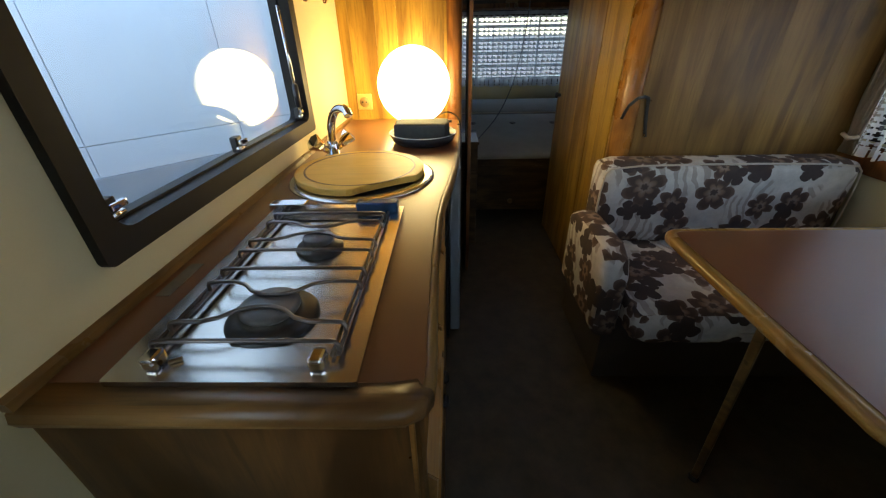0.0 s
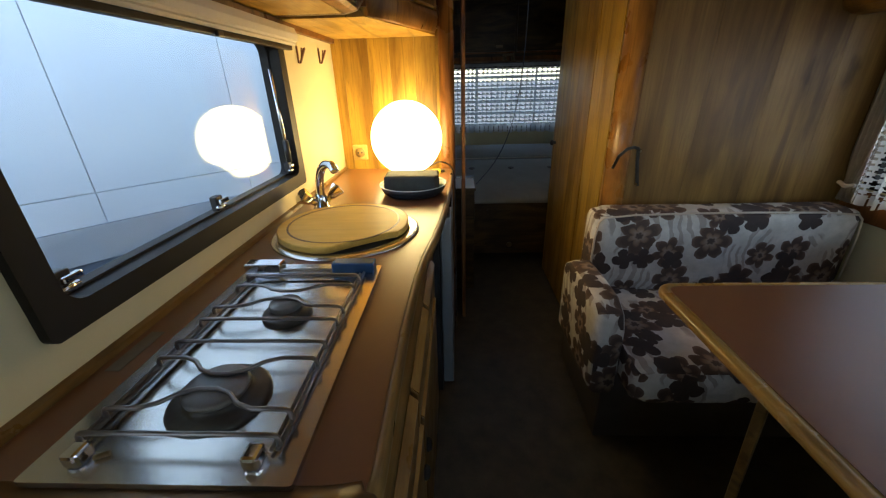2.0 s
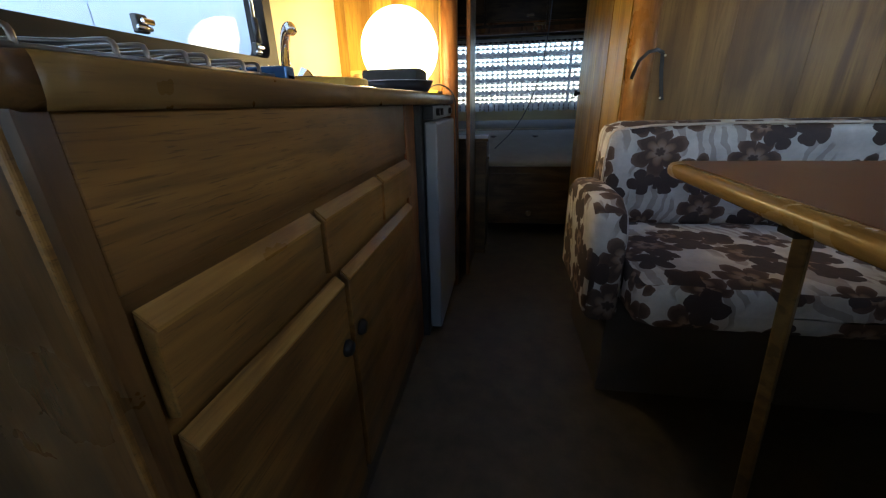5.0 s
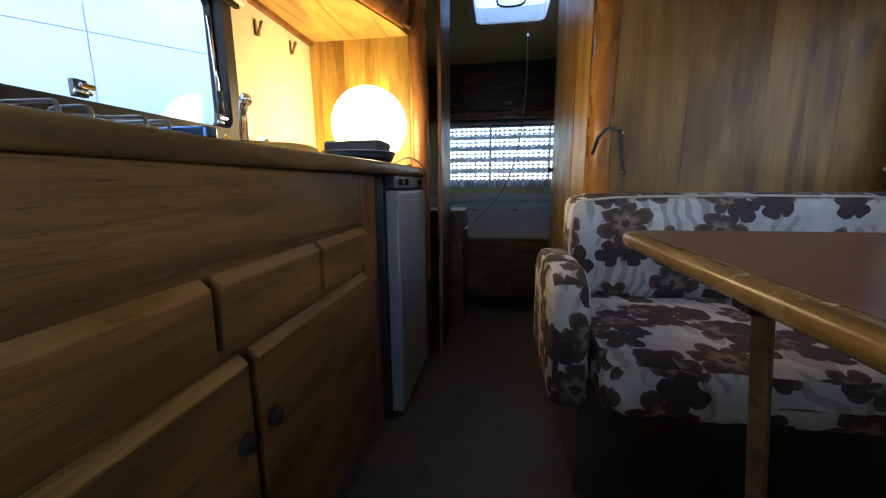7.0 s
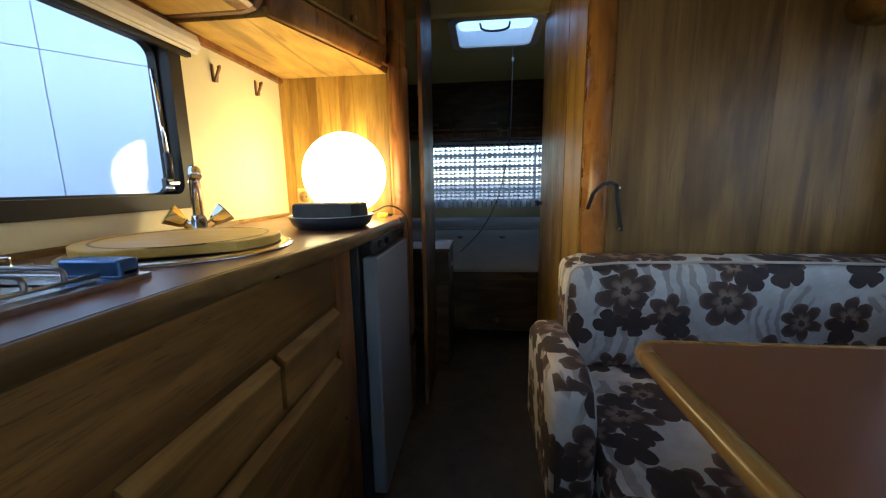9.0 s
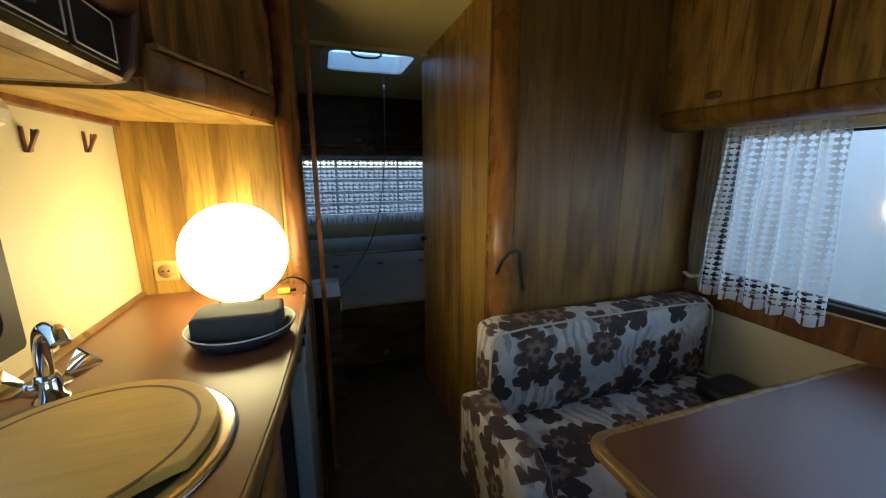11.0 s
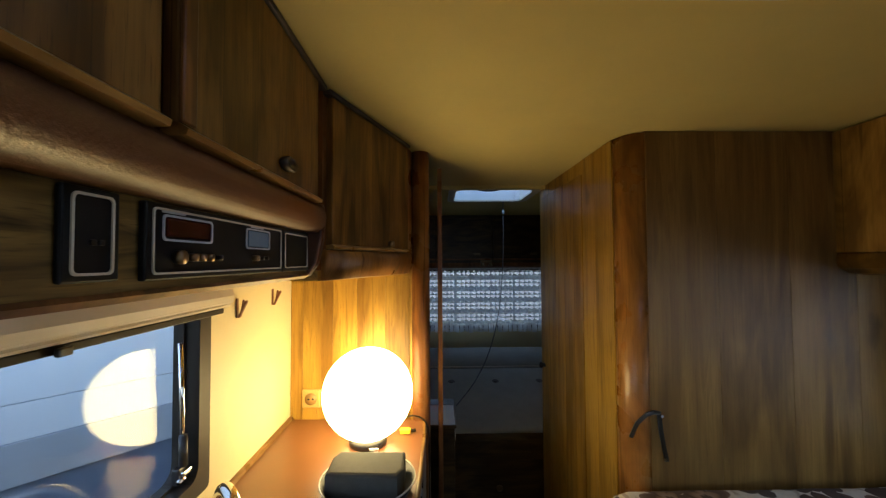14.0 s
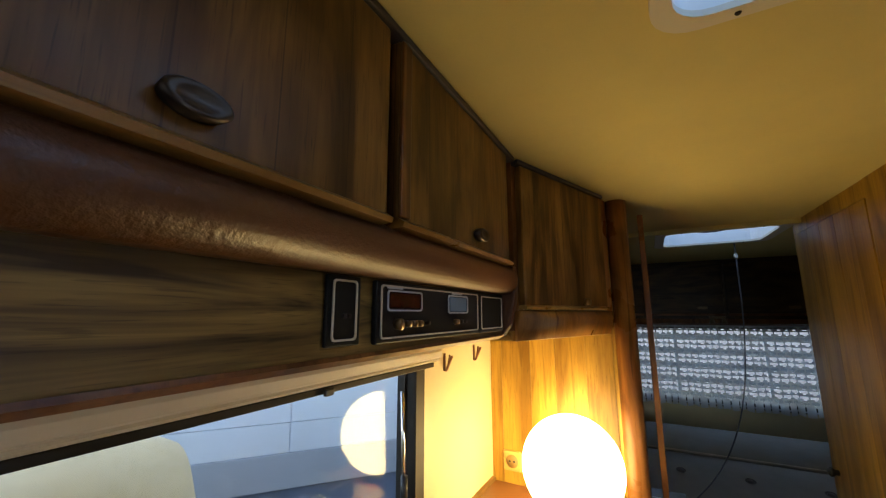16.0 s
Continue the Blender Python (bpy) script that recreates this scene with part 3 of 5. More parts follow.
part("stay_sleeve", tube([(-0.006, 1.1105, 1.11), (-0.006, 1.112, 1.045)], 0.009, 10), M_BLACK, w1, "black stay sleeve", True)
blind = thing("roller_blind", (0.03, 0.75, 1.40), "cream roller-blind cassette above the kitchen window", "blind")
part("cassette", prism([(0.0, 1.420), (0.0, 1.398), (0.016, 1.3975), (0.016, 1.378), (0.036, 1.374), (0.043, 1.379), (0.041, 1.383), (0.049, 1.387), (0.051, 1.402), (0.044, 1.420)], 0.26, 1.205, "y", 0.002), M_CREAMP, blind)
part("bottom_rail", box(0.018, 0.036, 0.28, 1.185, 1.361, 1.3735, 0.002), M_FRAME, blind, "dark rail of the rolled-up blind")
part("pull", box(0.0365, 0.045, 0.79, 0.81, 1.358, 1.370, 0.002), M_BLACK, blind)
setting("trim_window_head", box(0.0, 0.022, -0.2, 1.683, 1.421, 1.4415, 0.003), M_MAHOG, "dark wooden strip under the lockers", "trim")

w4 = thing("window_4", (1.04, FRONT, WIN_F[2]), "wide front window in a dark frame", "window", kind="structure")
part("window_frame", ring(rounded(WIN_F[0] - 0.03, WIN_F[1] + 0.03, WIN_F[2] - 0.03, WIN_F[3] + 0.03, 0.04), rounded(WIN_F[0] + 0.02, WIN_F[1] - 0.02, WIN_F[2] + 0.02, WIN_F[3] - 0.02, 0.04), FRONT - 0.04, FRONT + 0.012, "y"), M_FRAME, w4)
fp = part("pane", box(WIN_F[0], WIN_F[1], FRONT - 0.034, FRONT - 0.028, WIN_F[2], WIN_F[3], 0), M_GLASS, w4)
fp.visible_shadow = False

# entrance
ent = thing("entrance_frame", (0, -0.3, 0), "pale wooden lining of the entrance doorway", "door frame", kind="structure")
part("jamb", box(-0.04, 0.012, 0.06, 0.088, 0.0, 1.75, 0.003), M_EDGE, ent)
part("jamb", box(-0.04, 0.012, -0.692, -0.66, 0.0, 1.75, 0.003), M_EDGE, ent)
part("head", box(-0.04, 0.012, -0.66, 0.06, 1.72, 1.75, 0.003), M_EDGE, ent)

# Unseen leaf added to close the doorway; its opening limits light on the worktop.
entry = thing("entrance_door", (-0.02, -0.3, 0.02), "closed cream entrance door with a window sized to limit daylight", "door")
part("leaf", wall("x", -0.033, -0.006, -0.655, 0.055, 0.025, 1.715, [DOOR_WIN]), M_WALL, entry)
ep = part("pane", box(-0.024, -0.018, *DOOR_WIN, 0), M_GLASS, entry, "clear door pane")
ep.visible_shadow = False
part("pane_trim", ring(rounded(-0.30, 0.052, 0.78, 1.14, 0.03), rounded(-0.265, 0.02, 0.815, 1.105, 0.03), -0.0055, 0.002, "x"), M_FRAME, entry, "dark window trim")
part("latch", box(-0.0055, 0.02, -0.62, -0.58, 0.92, 1.02, 0.004), M_BLACK, entry)

# ---- kitchen unit ----
FX = 0.424
unit = thing("kitchen_unit", (0.22, 0.65, 0), "dark walnut-veneer kitchen base unit with drawers and doors", "kitchen cabinet")
part("body", box(0.0, FX - 0.002, 0.152, 1.20, 0.0, 0.868, 0.002), M_FRONT, unit)
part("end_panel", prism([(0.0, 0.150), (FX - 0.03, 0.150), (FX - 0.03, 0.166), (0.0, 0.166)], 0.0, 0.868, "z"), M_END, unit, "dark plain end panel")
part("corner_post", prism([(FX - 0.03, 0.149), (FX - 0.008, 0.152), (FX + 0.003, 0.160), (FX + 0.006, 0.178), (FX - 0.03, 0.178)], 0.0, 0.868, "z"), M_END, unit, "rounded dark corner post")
part("side_post", box(FX - 0.03, FX + 0.006, 1.085, 1.205, 0.0, 0.868, 0.003), M_MAHOG, unit, "plain reddish stile beside the fridge")
part("top_panel", box(FX - 0.004, FX + 0.004, 0.18, 1.083, 0.730, 0.866, 0.002), M_FRONT, unit)


def front(name, y0, y1, z0, z1, parent):
    """A bevelled front with a pale top edge that leans back."""
    f = part(name, prism([(FX, z0), (FX + 0.016, z0 + 0.004), (FX + 0.018, z1 - 0.016), (FX + 0.002, z1)], y0, y1, "y", 0.002), M_FRONT, parent)
    part("top_edge", prism([(FX + 0.0195, z1 - 0.0165), (FX + 0.0195, z1 - 0.0125), (FX + 0.003, z1 + 0.003), (FX + 0.001, z1 + 0.001)], y0 + 0.002, y1 - 0.002, "y"), M_FEDGE, f, "paler wooden finger edge")
    return f


for y0, y1 in ((0.185, 0.481), (0.496, 0.790), (0.805, 1.078)):
    front("drawer", y0, y1, 0.602, 0.712, unit)
for y0, y1, k in ((0.185, 0.536, 0.512), (0.556, 1.072, 0.584)):
    d = front("door", y0, y1, 0.085, 0.580, unit)
    dh = part("handle", lathe([(0, 0), (0.016, 0), (0.017, 0.006), (0.012, 0.014), (0, 0.016)], (0, 0, 0), 18), M_FRAME, d, "round dark push knob", True)
    dh.matrix_basis = pose(FX + 0.016, k, 0.445, 0, 90, 0)
part("plinth", box(0.1, FX - 0.004 + 0.006, 0.18, 1.083, 0.0, 0.07, 0.002), M_BASE, unit)

fr = thing("fridge", (0.25, 1.45, 0), "grey built-in fridge with a pale door under the worktop", "fridge")
part("body", box(0.0, 0.452, 1.21, 1.684, 0.0, 0.866, 0.003), M_BLACK, fr)
part("door", box(0.455, 0.500, 1.228, 1.68, 0.03, 0.812, 0.008, 3), M_FRIDGE, fr)
ctrl = part("control_strip", box(0.455, 0.488, 1.228, 1.68, 0.820, 0.862, 0.003), M_BLACK, fr, "dark control strip")
for y in (1.30, 1.38, 1.60):
    part("dial", tube([(0.488, y, 0.842), (0.500, y, 0.842)], 0.012, 14), M_FRAME, ctrl)

# worktop
edge_line = [(0.0, 0.137), (0.385, 0.137), (0.415, 0.140), (0.434, 0.151), (0.444, 0.170), (0.446, 0.195), (0.444, 0.30), (0.442, 0.45), (0.445, 0.60), (0.452, 0.70), (0.468, 0.82), (0.482, 0.95), (0.494, 1.13), (0.502, 1.35), (0.505, 1.55), (0.503, 1.64), (0.49, 1.672), (0.463, 1.684), (0.0, 1.686)]
top = thing("worktop", (0.25, 0.9, 0.87), "red-brown laminate worktop with a rounded wooden lipping", "worktop")


def inset(line, d):
    out = [(line[0][0], line[0][1] + d * 1.6)]
    for (ax, ay), (bx, by), (cx, cy) in zip(line, line[1:], line[2:]):
        t = Vector((cx - ax, cy - ay)).normalized()
        out.append((bx - t.y * d, by + t.x * d))
    out.append((line[-1][0], line[-1][1] - 0.001))
    return out


inner = inset(edge_line, 0.013)
inner[1:4] = [(0.37, 0.178), (0.398, 0.179), (0.425, 0.184)]
inner[0] = (0.0, 0.178)
part("laminate", prism(inner, 0.872, 0.9012, "z"), M_LAM, top)


def lipping(lo, hi, mat, label):
    """A bullnosed band between the worktop's outline and its inner line."""
    bm = bmesh.new()
    rows = []
    for k in range(lo, hi + 1):
        o, i = Vector(edge_line[k]), Vector(inner[k])
        d = (o - i)
        rows.append([bm.verts.new((*(i + d * f), z)) for f, z in ((0.0, 0.868), (0.55, 0.866), (0.88, 0.872), (1.0, 0.884), (0.92, 0.896), (0.7, 0.9005), (0.0, 0.9005))])
    for a, b in zip(rows, rows[1:]):
        for j in range(len(a)):
            bm.faces.new((a[j], b[j], b[(j + 1) % len(a)], a[(j + 1) % len(a)]))
    bm.faces.new(rows[0])
    bm.faces.new(rows[-1][::-1])
    return part("lipping", bm, mat, top, label, True)


lipping(0, 4, M_LIP, "wooden end lipping")
lipping(4, 17, M_LIP_Y, "worn wooden front lipping")
part("upstand", prism([(0.0, 0.9), (0.012, 0.9), (0.010, 0.911), (0.0, 0.914)], 0.14, 1.684, "y"), M_LIP_Y, top)

# hob
HX0, HX1, HY0, HY1 = 0.079, 0.361, 0.171, 0.647
hob = thing("gas_hob", (0.21, 0.41, 0.9), "brushed steel two-burner gas hob with a wire grate", "hob")
part("plate", ring(rounded(HX0, HX1, HY0, HY1, 0.004, 3), rounded(HX0 + 0.026, HX1 - 0.026, HY0 + 0.035, HY1 - 0.04, 0.012, 3), 0.9015, 0.9095), M_STEEL, hob)
part("tray", ring(rounded(HX0 + 0.0265, HX1 - 0.0265, HY0 + 0.0355, HY1 - 0.0405, 0.012, 3), rounded(HX0 + 0.045, HX1 - 0.045, HY0 + 0.055, HY1 - 0.06, 0.02, 3), 0.9055, 0.9065), M_STEEL, hob)
part("tray_floor", prism(rounded(HX0 + 0.040, HX1 - 0.040, HY0 + 0.050, HY1 - 0.055, 0.02, 3), 0.9012, 0.9035, "z"), M_STEEL, hob)
for bx, by, br in ((0.224, 0.284, 0.060), (0.230, 0.472, 0.041)):
    bu = part("burner", lathe([(br, 0.0), (br, 0.004), (br * 0.93, 0.008), (br * 0.72, 0.010), (br * 0.62, 0.013), (br * 0.62, 0.015), (0, 0.015)], (bx, by, 0.9036), 32), M_BURN, hob, "dark enamelled burner ring", True)
    part("burner_cap", lathe([(br * 0.60, 0.0), (br * 0.64, 0.003), (br * 0.64, 0.008), (br * 0.58, 0.0105), (0, 0.011)], (bx, by, 0.9187), 32), M_CAP, bu, "grey burner cap", True)
grate = part("grate", tube([(0.117, 0.205, 0.916), (0.117, 0.600, 0.916)], 0.0028, 8), M_WIRE, hob, "", True)
part("grate_rail", tube([(0.334, 0.205, 0.916), (0.334, 0.600, 0.916)], 0.0028, 8), M_WIRE, hob, "", True)
part("grate_rail", tube([(0.108, 0.205, 0.914), (0.108, 0.600, 0.914)], 0.0024, 8), M_WIRE, hob, "", True)
part("grate_rail", tube([(0.326, 0.205, 0.914), (0.326, 0.600, 0.914)], 0.0024, 8), M_WIRE, hob, "", True)
for y, bend in ((0.210, 0), (0.243, 0.030), (0.328, -0.030), (0.363, 0), (0.418, 0), (0.453, 0.026), (0.524, -0.022), (0.562, 0)):
    p = [(0.117, y, 0.916), (0.117, y, 0.929), (0.125, y, 0.932)]
    if bend:
        p += [(0.168, y, 0.932), (0.200, y + bend, 0.932), (0.244, y + bend, 0.932), (0.278, y, 0.932)]
    p += [(0.326, y, 0.932), (0.334, y, 0.929), (0.334, y, 0.916)]
    part("grate_bar", tube(p, 0.0029, 8, smooth_steps=1), M_WIRE, hob, "", True)
for x in (0.128, 0.314):
    part("clip", box(x - 0.009, x + 0.009, 0.184, 0.206, 0.9095, 0.928, 0.004), M_CHROME, hob, "chrome grate clip")
part("hinge_bar", box(0.086, 0.352, 0.612, 0.636, 0.9095, 0.920, 0.003), M_STEEL, hob)
part("hinge_block", box(0.084, 0.160, 0.609, 0.638, 0.9095, 0.931, 0.003), M_CHROME, hob, "chrome lid hinge")
part("hinge_block", box(0.266, 0.352, 0.609, 0.638, 0.9095, 0.932, 0.003), M_BLUE_METAL, hob, "blue-tinted lid hinge")

for x in (0.165, 0.275):
    part("lid_clip", box(x - 0.006, x + 0.006, 0.640, 0.654, 0.9095, 0.919, 0.002), M_BRASS, hob, "small brown lid clip")
part("jet", tube([(0.142, 0.196, 0.9125), (0.154, 0.202, 0.9125)], 0.003, 10), M_BRASS, hob, "small brass jet")
plq = solid("worktop_plate", box(0.024, 0.046, 0.335, 0.425, 0.9013, 0.9025, 0.0005), M_CAP, "thin grey metal plate stuck on the worktop", "plate")

# sink with its round board
SX, SY = 0.226, 0.872
sink = thing("sink", (SX, SY, 0.9), "round steel sink set in the worktop", "sink")
part("rim", lathe([(0.150, -0.001), (0.160, 0.006), (0.186, 0.0065), (0.191, 0.004), (0.193, 0.0012), (0.150, 0.0012)], (SX, SY, 0.901), 56), M_STEEL, sink, "", True)
# Flat dark disc at rim height stands for shade in a bowl not modelled.
part("bowl_floor", lathe([(0.158, 0.0015), (0.0, 0.0015)], (SX, SY, 0.9015), 40), M_BURN, sink, "dark disc standing for the shaded bowl")


def notched(r, n=72):
    out = []
    for k in range(n):
        a = 2 * math.pi * k / n
        q = Vector((r * math.cos(a), r * math.sin(a)))
        rel = (math.degrees(a) - 304 + 180) % 360 - 180
        cut = 0.030 * max(0.0, math.cos(radians(min(90.0, abs(rel) / 30 * 90)))) ** 0.6
        q *= (r - cut) / r
        out.append((SX - 0.006 + q.x, SY + 0.004 + q.y))
    return out


lid = thing("chopping_board", (SX, SY, 0.907), "round wooden chopping board with a finger notch covering the sink", "chopping board")
part("board", prism(notched(0.171), 0.9085, 0.926, "z", 0.003), M_BOARD, lid)
part("groove", ring([(SX - 0.006 + 0.148 * math.cos(k * math.pi / 32), SY + 0.006 + 0.148 * math.sin(k * math.pi / 32)) for k in range(64)],
                    [(SX - 0.006 + 0.143 * math.cos(k * math.pi / 32), SY + 0.006 + 0.143 * math.sin(k * math.pi / 32)) for k in range(64)], 0.9245, 0.9265), M_LIP, lid, "darker juice groove")

tap = thing("mixer_tap", (0.092, 1.07, 0.9), "chrome two-handle mixer tap beside the sink", "tap")
TX, TY = 0.092, 1.070
part("base", lathe([(0.026, 0), (0.026, 0.006), (0.019, 0.012), (0.018, 0.040), (0.015, 0.050), (0, 0.051)], (TX, TY, 0.9015), 24), M_CHROME, tap, "", True)
part("spout", tube([(TX, TY, 0.94), (TX + 0.004, TY - 0.005, 0.985), (TX + 0.024, TY - 0.029, 1.034), (TX + 0.052, TY - 0.062, 1.058), (TX + 0.082, TY - 0.096, 1.060), (TX + 0.092, TY - 0.108, 1.044)], 0.0125, 14, smooth_steps=2), M_CHROME, tap, "curved chrome spout", True)
for s_ in (-1, 1):
    h = part("handle", lathe([(0.010, 0), (0.0105, 0.018), (0.014, 0.023), (0.0265, 0.058), (0.0255, 0.061), (0, 0.062)], (0, 0, 0), 6), M_CHROME, tap, "faceted chrome tap handle")
    h.matrix_basis = pose(TX + s_ * 0.011, TY + s_ * 0.010, 0.922, 0, 0, 42 if s_ > 0 else 222) @ pose(0, 0, 0, 0, 52, 0)

# lamp, pan, cable and socket
lamp = thing("globe_lamp", (0.320, 1.50, 0.9), "lit opal glass globe lamp on a small black foot", "table lamp")
part("foot", lathe([(0.058, 0), (0.060, 0.004), (0.060, 0.016), (0.052, 0.022), (0, 0.022)], (0.320, 1.50, 0.9015), 32), M_BLACK, lamp, "black lamp foot", True)
R = 0.143
prof = [(R * math.sin(radians(a)), -R * math.cos(radians(a))) for a in range(20, 181, 8)]
part("globe", lathe(prof, (0.320, 1.50, 0.926 + R * math.cos(radians(20))), 48), M_GLOBE, lamp, "glowing white glass globe", True)
part("label", box(0.334, 0.362, 1.437, 1.4415, 0.906, 0.914, 0.001), M_PAPER, lamp, "small white rating label")
cab = thing("lamp_cable", (0.47, 1.6, 0.9), "thin black lamp cable running over the worktop edge", "cable")
part("cable", tube([(0.35, 1.56, 0.906), (0.40, 1.585, 0.925), (0.44, 1.60, 0.945), (0.475, 1.62, 0.935), (0.505, 1.64, 0.905), (0.513, 1.645, 0.85), (0.512, 1.645, 0.5), (0.511, 1.645, 0.1)], 0.003, 8, smooth_steps=2), M_BLACK, cab, "", True)
tag = thing("cable_plug", (0.437, 1.57, 0.905), "small yellow cable connector lying on the worktop", "plug")
part("body", box(0.415, 0.452, 1.552, 1.572, 0.9015, 0.918, 0.004), M_YELLOW, tag)
part("neck", tube([(0.452, 1.562, 0.91), (0.468, 1.568, 0.91)], 0.005, 10), M_BLACK, tag)

pan = thing("baking_dish", (0.366, 1.250, 0.9), "dark enamel dish with a pale rim on the worktop", "dish")
part("dish", lathe([(0, 0.0), (0.095, 0.0), (0.108, 0.010), (0.119, 0.034), (0.115, 0.034), (0.104, 0.013), (0.092, 0.005), (0, 0.005)], (0.366, 1.250, 0.9015), 48), M_PAN, pan, "", True)
part("rim", lathe([(0.117, 0.0), (0.1205, 0.0), (0.1205, 0.002), (0.117, 0.002), (0.117, 0.0)], (0.366, 1.250, 0.9357), 48), M_VANGREY, pan, "worn pale rim", True)
foam = solid("sponge_block", prism([(0.270, 1.203), (0.445, 1.193), (0.460, 1.223), (0.456, 1.306), (0.280, 1.312), (0.267, 1.28)], 0.9125, 0.972, "z", 0.008), M_FOAM, "charcoal block lying in the enamel dish", "block")

sock = thing("socket_outlet", (0.078, 1.686, 0.935), "yellow-brown round-pin socket on the wooden partition", "socket")
part("plate", box(0.044, 0.112, 1.676, 1.6865, 0.944, 1.012, 0.006, 3), plain("yellow_brown_socket_plastic", (0.55, 0.36, 0.12), 0.4), sock)
# Raised disc darkened, and black dots, for shade in the recess and holes.
dial = part("well", lathe([(0.020, 0.0), (0.022, 0.002), (0.022, 0.004), (0.0, 0.004)], (0, 0, 0), 24), plain("shaded_socket_well", (0.32, 0.2, 0.07), 0.5), sock, "", True)
dial.matrix_basis = pose(0.078, 1.677, 0.978, 90, 0, 0)
for dx in (-0.008, 0.008):
    hole = part("pin_hole", lathe([(0.0035, 0), (0.0, 0)], (0, 0, 0), 10), M_BLACK, sock)
    hole.matrix_basis = pose(0.078 + dx, 1.6725, 0.978, 90, 0, 0)


def hook(y, z):
    h = thing("wall_hook", (0.0, y, z), "small brown coat hook on the cream wall", "hook", "hooks by the window")
    part("back_plate", box(0.0, 0.004, y - 0.011, y - 0.001, z - 0.026, z + 0.026, 0.0015), M_HOOK, h)
    part("upper_prong", prism([(0.004, z - 0.026), (0.010, z - 0.026), (0.030, z + 0.016), (0.028, z + 0.021), (0.023, z + 0.018)], y - 0.010, y - 0.002, "y", 0.0012), M_HOOK, h)
    part("lower_prong", prism([(0.004, z - 0.024), (0.007, z - 0.024), (0.016, z + 0.020), (0.012, z + 0.022)], y + 0.002, y + 0.009, "y", 0.001), M_HOOK, h)


hook(1.313, 1.358)
hook(1.530, 1.367)

# ---- lockers above the kitchen ----
LX = 0.282
lock = thing("overhead_locker", (0.13, 0.5, 1.442), "long overhead locker with walnut doors, padded edge and radio panel", "overhead cabinet")
L0, L1 = -0.72, 1.130
part("carcass", prism([(0.0, 1.452), (0.215, 1.448), (0.243, 1.454), (0.245, 1.552), (LX - 0.014, 1.612), (LX - 0.014, CEIL - 0.001), (0.0, CEIL - 0.001)], L0, L1, "y"), M_MAHOG, lock)
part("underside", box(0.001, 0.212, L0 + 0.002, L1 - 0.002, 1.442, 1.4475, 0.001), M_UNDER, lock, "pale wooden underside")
part("fascia", prism([(0.2455, 1.456), (0.2495, 1.456), (0.2505, 1.55), (0.2465, 1.55)], L0, L1, "y"), M_FASCIA, lock, "dark walnut fascia board")
roll = [(LX - 0.012, 1.614)] + [(LX - 0.022 + 0.034 * math.cos(radians(a)), 1.58 + 0.034 * math.sin(radians(a))) for a in range(62, -71, -11)] + [(0.248, 1.548)]
part("padded_roll", prism(roll, L0, L1, "y"), M_LEATHER, lock, "brown leatherette padded roll", True)
part("lower_lip", prism([(0.214, 1.443), (0.245, 1.445), (0.255, 1.452), (0.253, 1.4565), (0.214, 1.449)], L0, L1, "y"), M_MAHOG, lock)
part("top_trim", box(LX - 0.013, LX + 0.010, L0, L1 + 0.01, CEIL - 0.014, CEIL - 0.002, 0.002), M_BASE, lock, "dark ceiling strip")
for y0, y1 in ((-0.262, 0.180), (0.200, 0.634), (0.656, 1.090)):
    d = part("door", box(LX - 0.012, LX + 0.006, y0, y1, 1.62, CEIL - 0.016, 0.003), M_LOCK, lock)
    part("lower_edge", prism([(LX - 0.012, 1.608), (LX + 0.014, 1.61), (LX + 0.016, 1.616), (LX + 0.006, 1.6225), (LX - 0.012, 1.619)], y0, y1, "y"), M_FEDGE, d, "paler wooden finger edge")
    part("rebate", box(LX + 0.0062, LX + 0.011, y0, y0 + 0.022, 1.623, CEIL - 0.018, 0.002), M_MAHOG, d)
    k = y1 - 0.18 if y0 > 0.6 else y1 - 0.226
    kn = part("handle", lathe([(0, 0), (0.017, 0), (0.020, 0.004), (0.021, 0.014), (0.017, 0.018), (0.012, 0.0145), (0, 0.014)], (0, 0, 0), 22), M_KNOB, d, "recessed dark bronze push knob", True)
    kn.matrix_basis = pose(LX + 0.006, k, 1.646, 0, 90, 0) @ Matrix.Diagonal((0.6, 1.15, 0.9, 1))
# moulded end of the fascia
part("end_cap", prism([(0.0, 1.4425), (0.215, 1.4425), (0.252, 1.450), (0.272, 1.478), (0.284, 1.535), (0.288, 1.585), (0.282, 1.614), (0.0, 1.614)], L1 + 0.001, L1 + 0.028, "y", 0.006), M_LEATHER, lock, "rounded dark end cap")
vent = part("vent", box(0.09, 0.185, 0.70, 0.83, 1.4385, 1.4415, 0.001), M_EDGE, lock, "slotted wooden vent")
# Dark bars on the face stand for shade inside the slots.
for k in range(6):
    part("slot", box(0.10, 0.175, 0.712 + k * 0.019, 0.718 + k * 0.019, 1.4375, 1.4382, 0), M_BASE, vent)

RX = 0.2508


def plate(name, y0, y1, z0, z1, mat, label, d=0.006, base=RX):
    return part(name, box(base, base + d, y0, y1, z0, z1, 0.002), mat, unit_radio, label)


def outline(y0, y1, z0, z1, x, parent, mat=None):
    return part("outline", ring(rounded(y0, y1, z0, z1, 0.005, 3), rounded(y0 + 0.0022, y1 - 0.0022, z0 + 0.0022, z1 - 0.0022, 0.004, 3), x, x + 0.0016, "x"), mat or M_CREAMP, parent, "thin pale outline")


unit_radio = thing("switch_panel", (RX, 0.625, 1.472), "narrow black switch plate with a pale outline", "control panel")
p1 = plate("plate", 0.575, 0.628, 1.467, 1.546, M_PANEL, "")
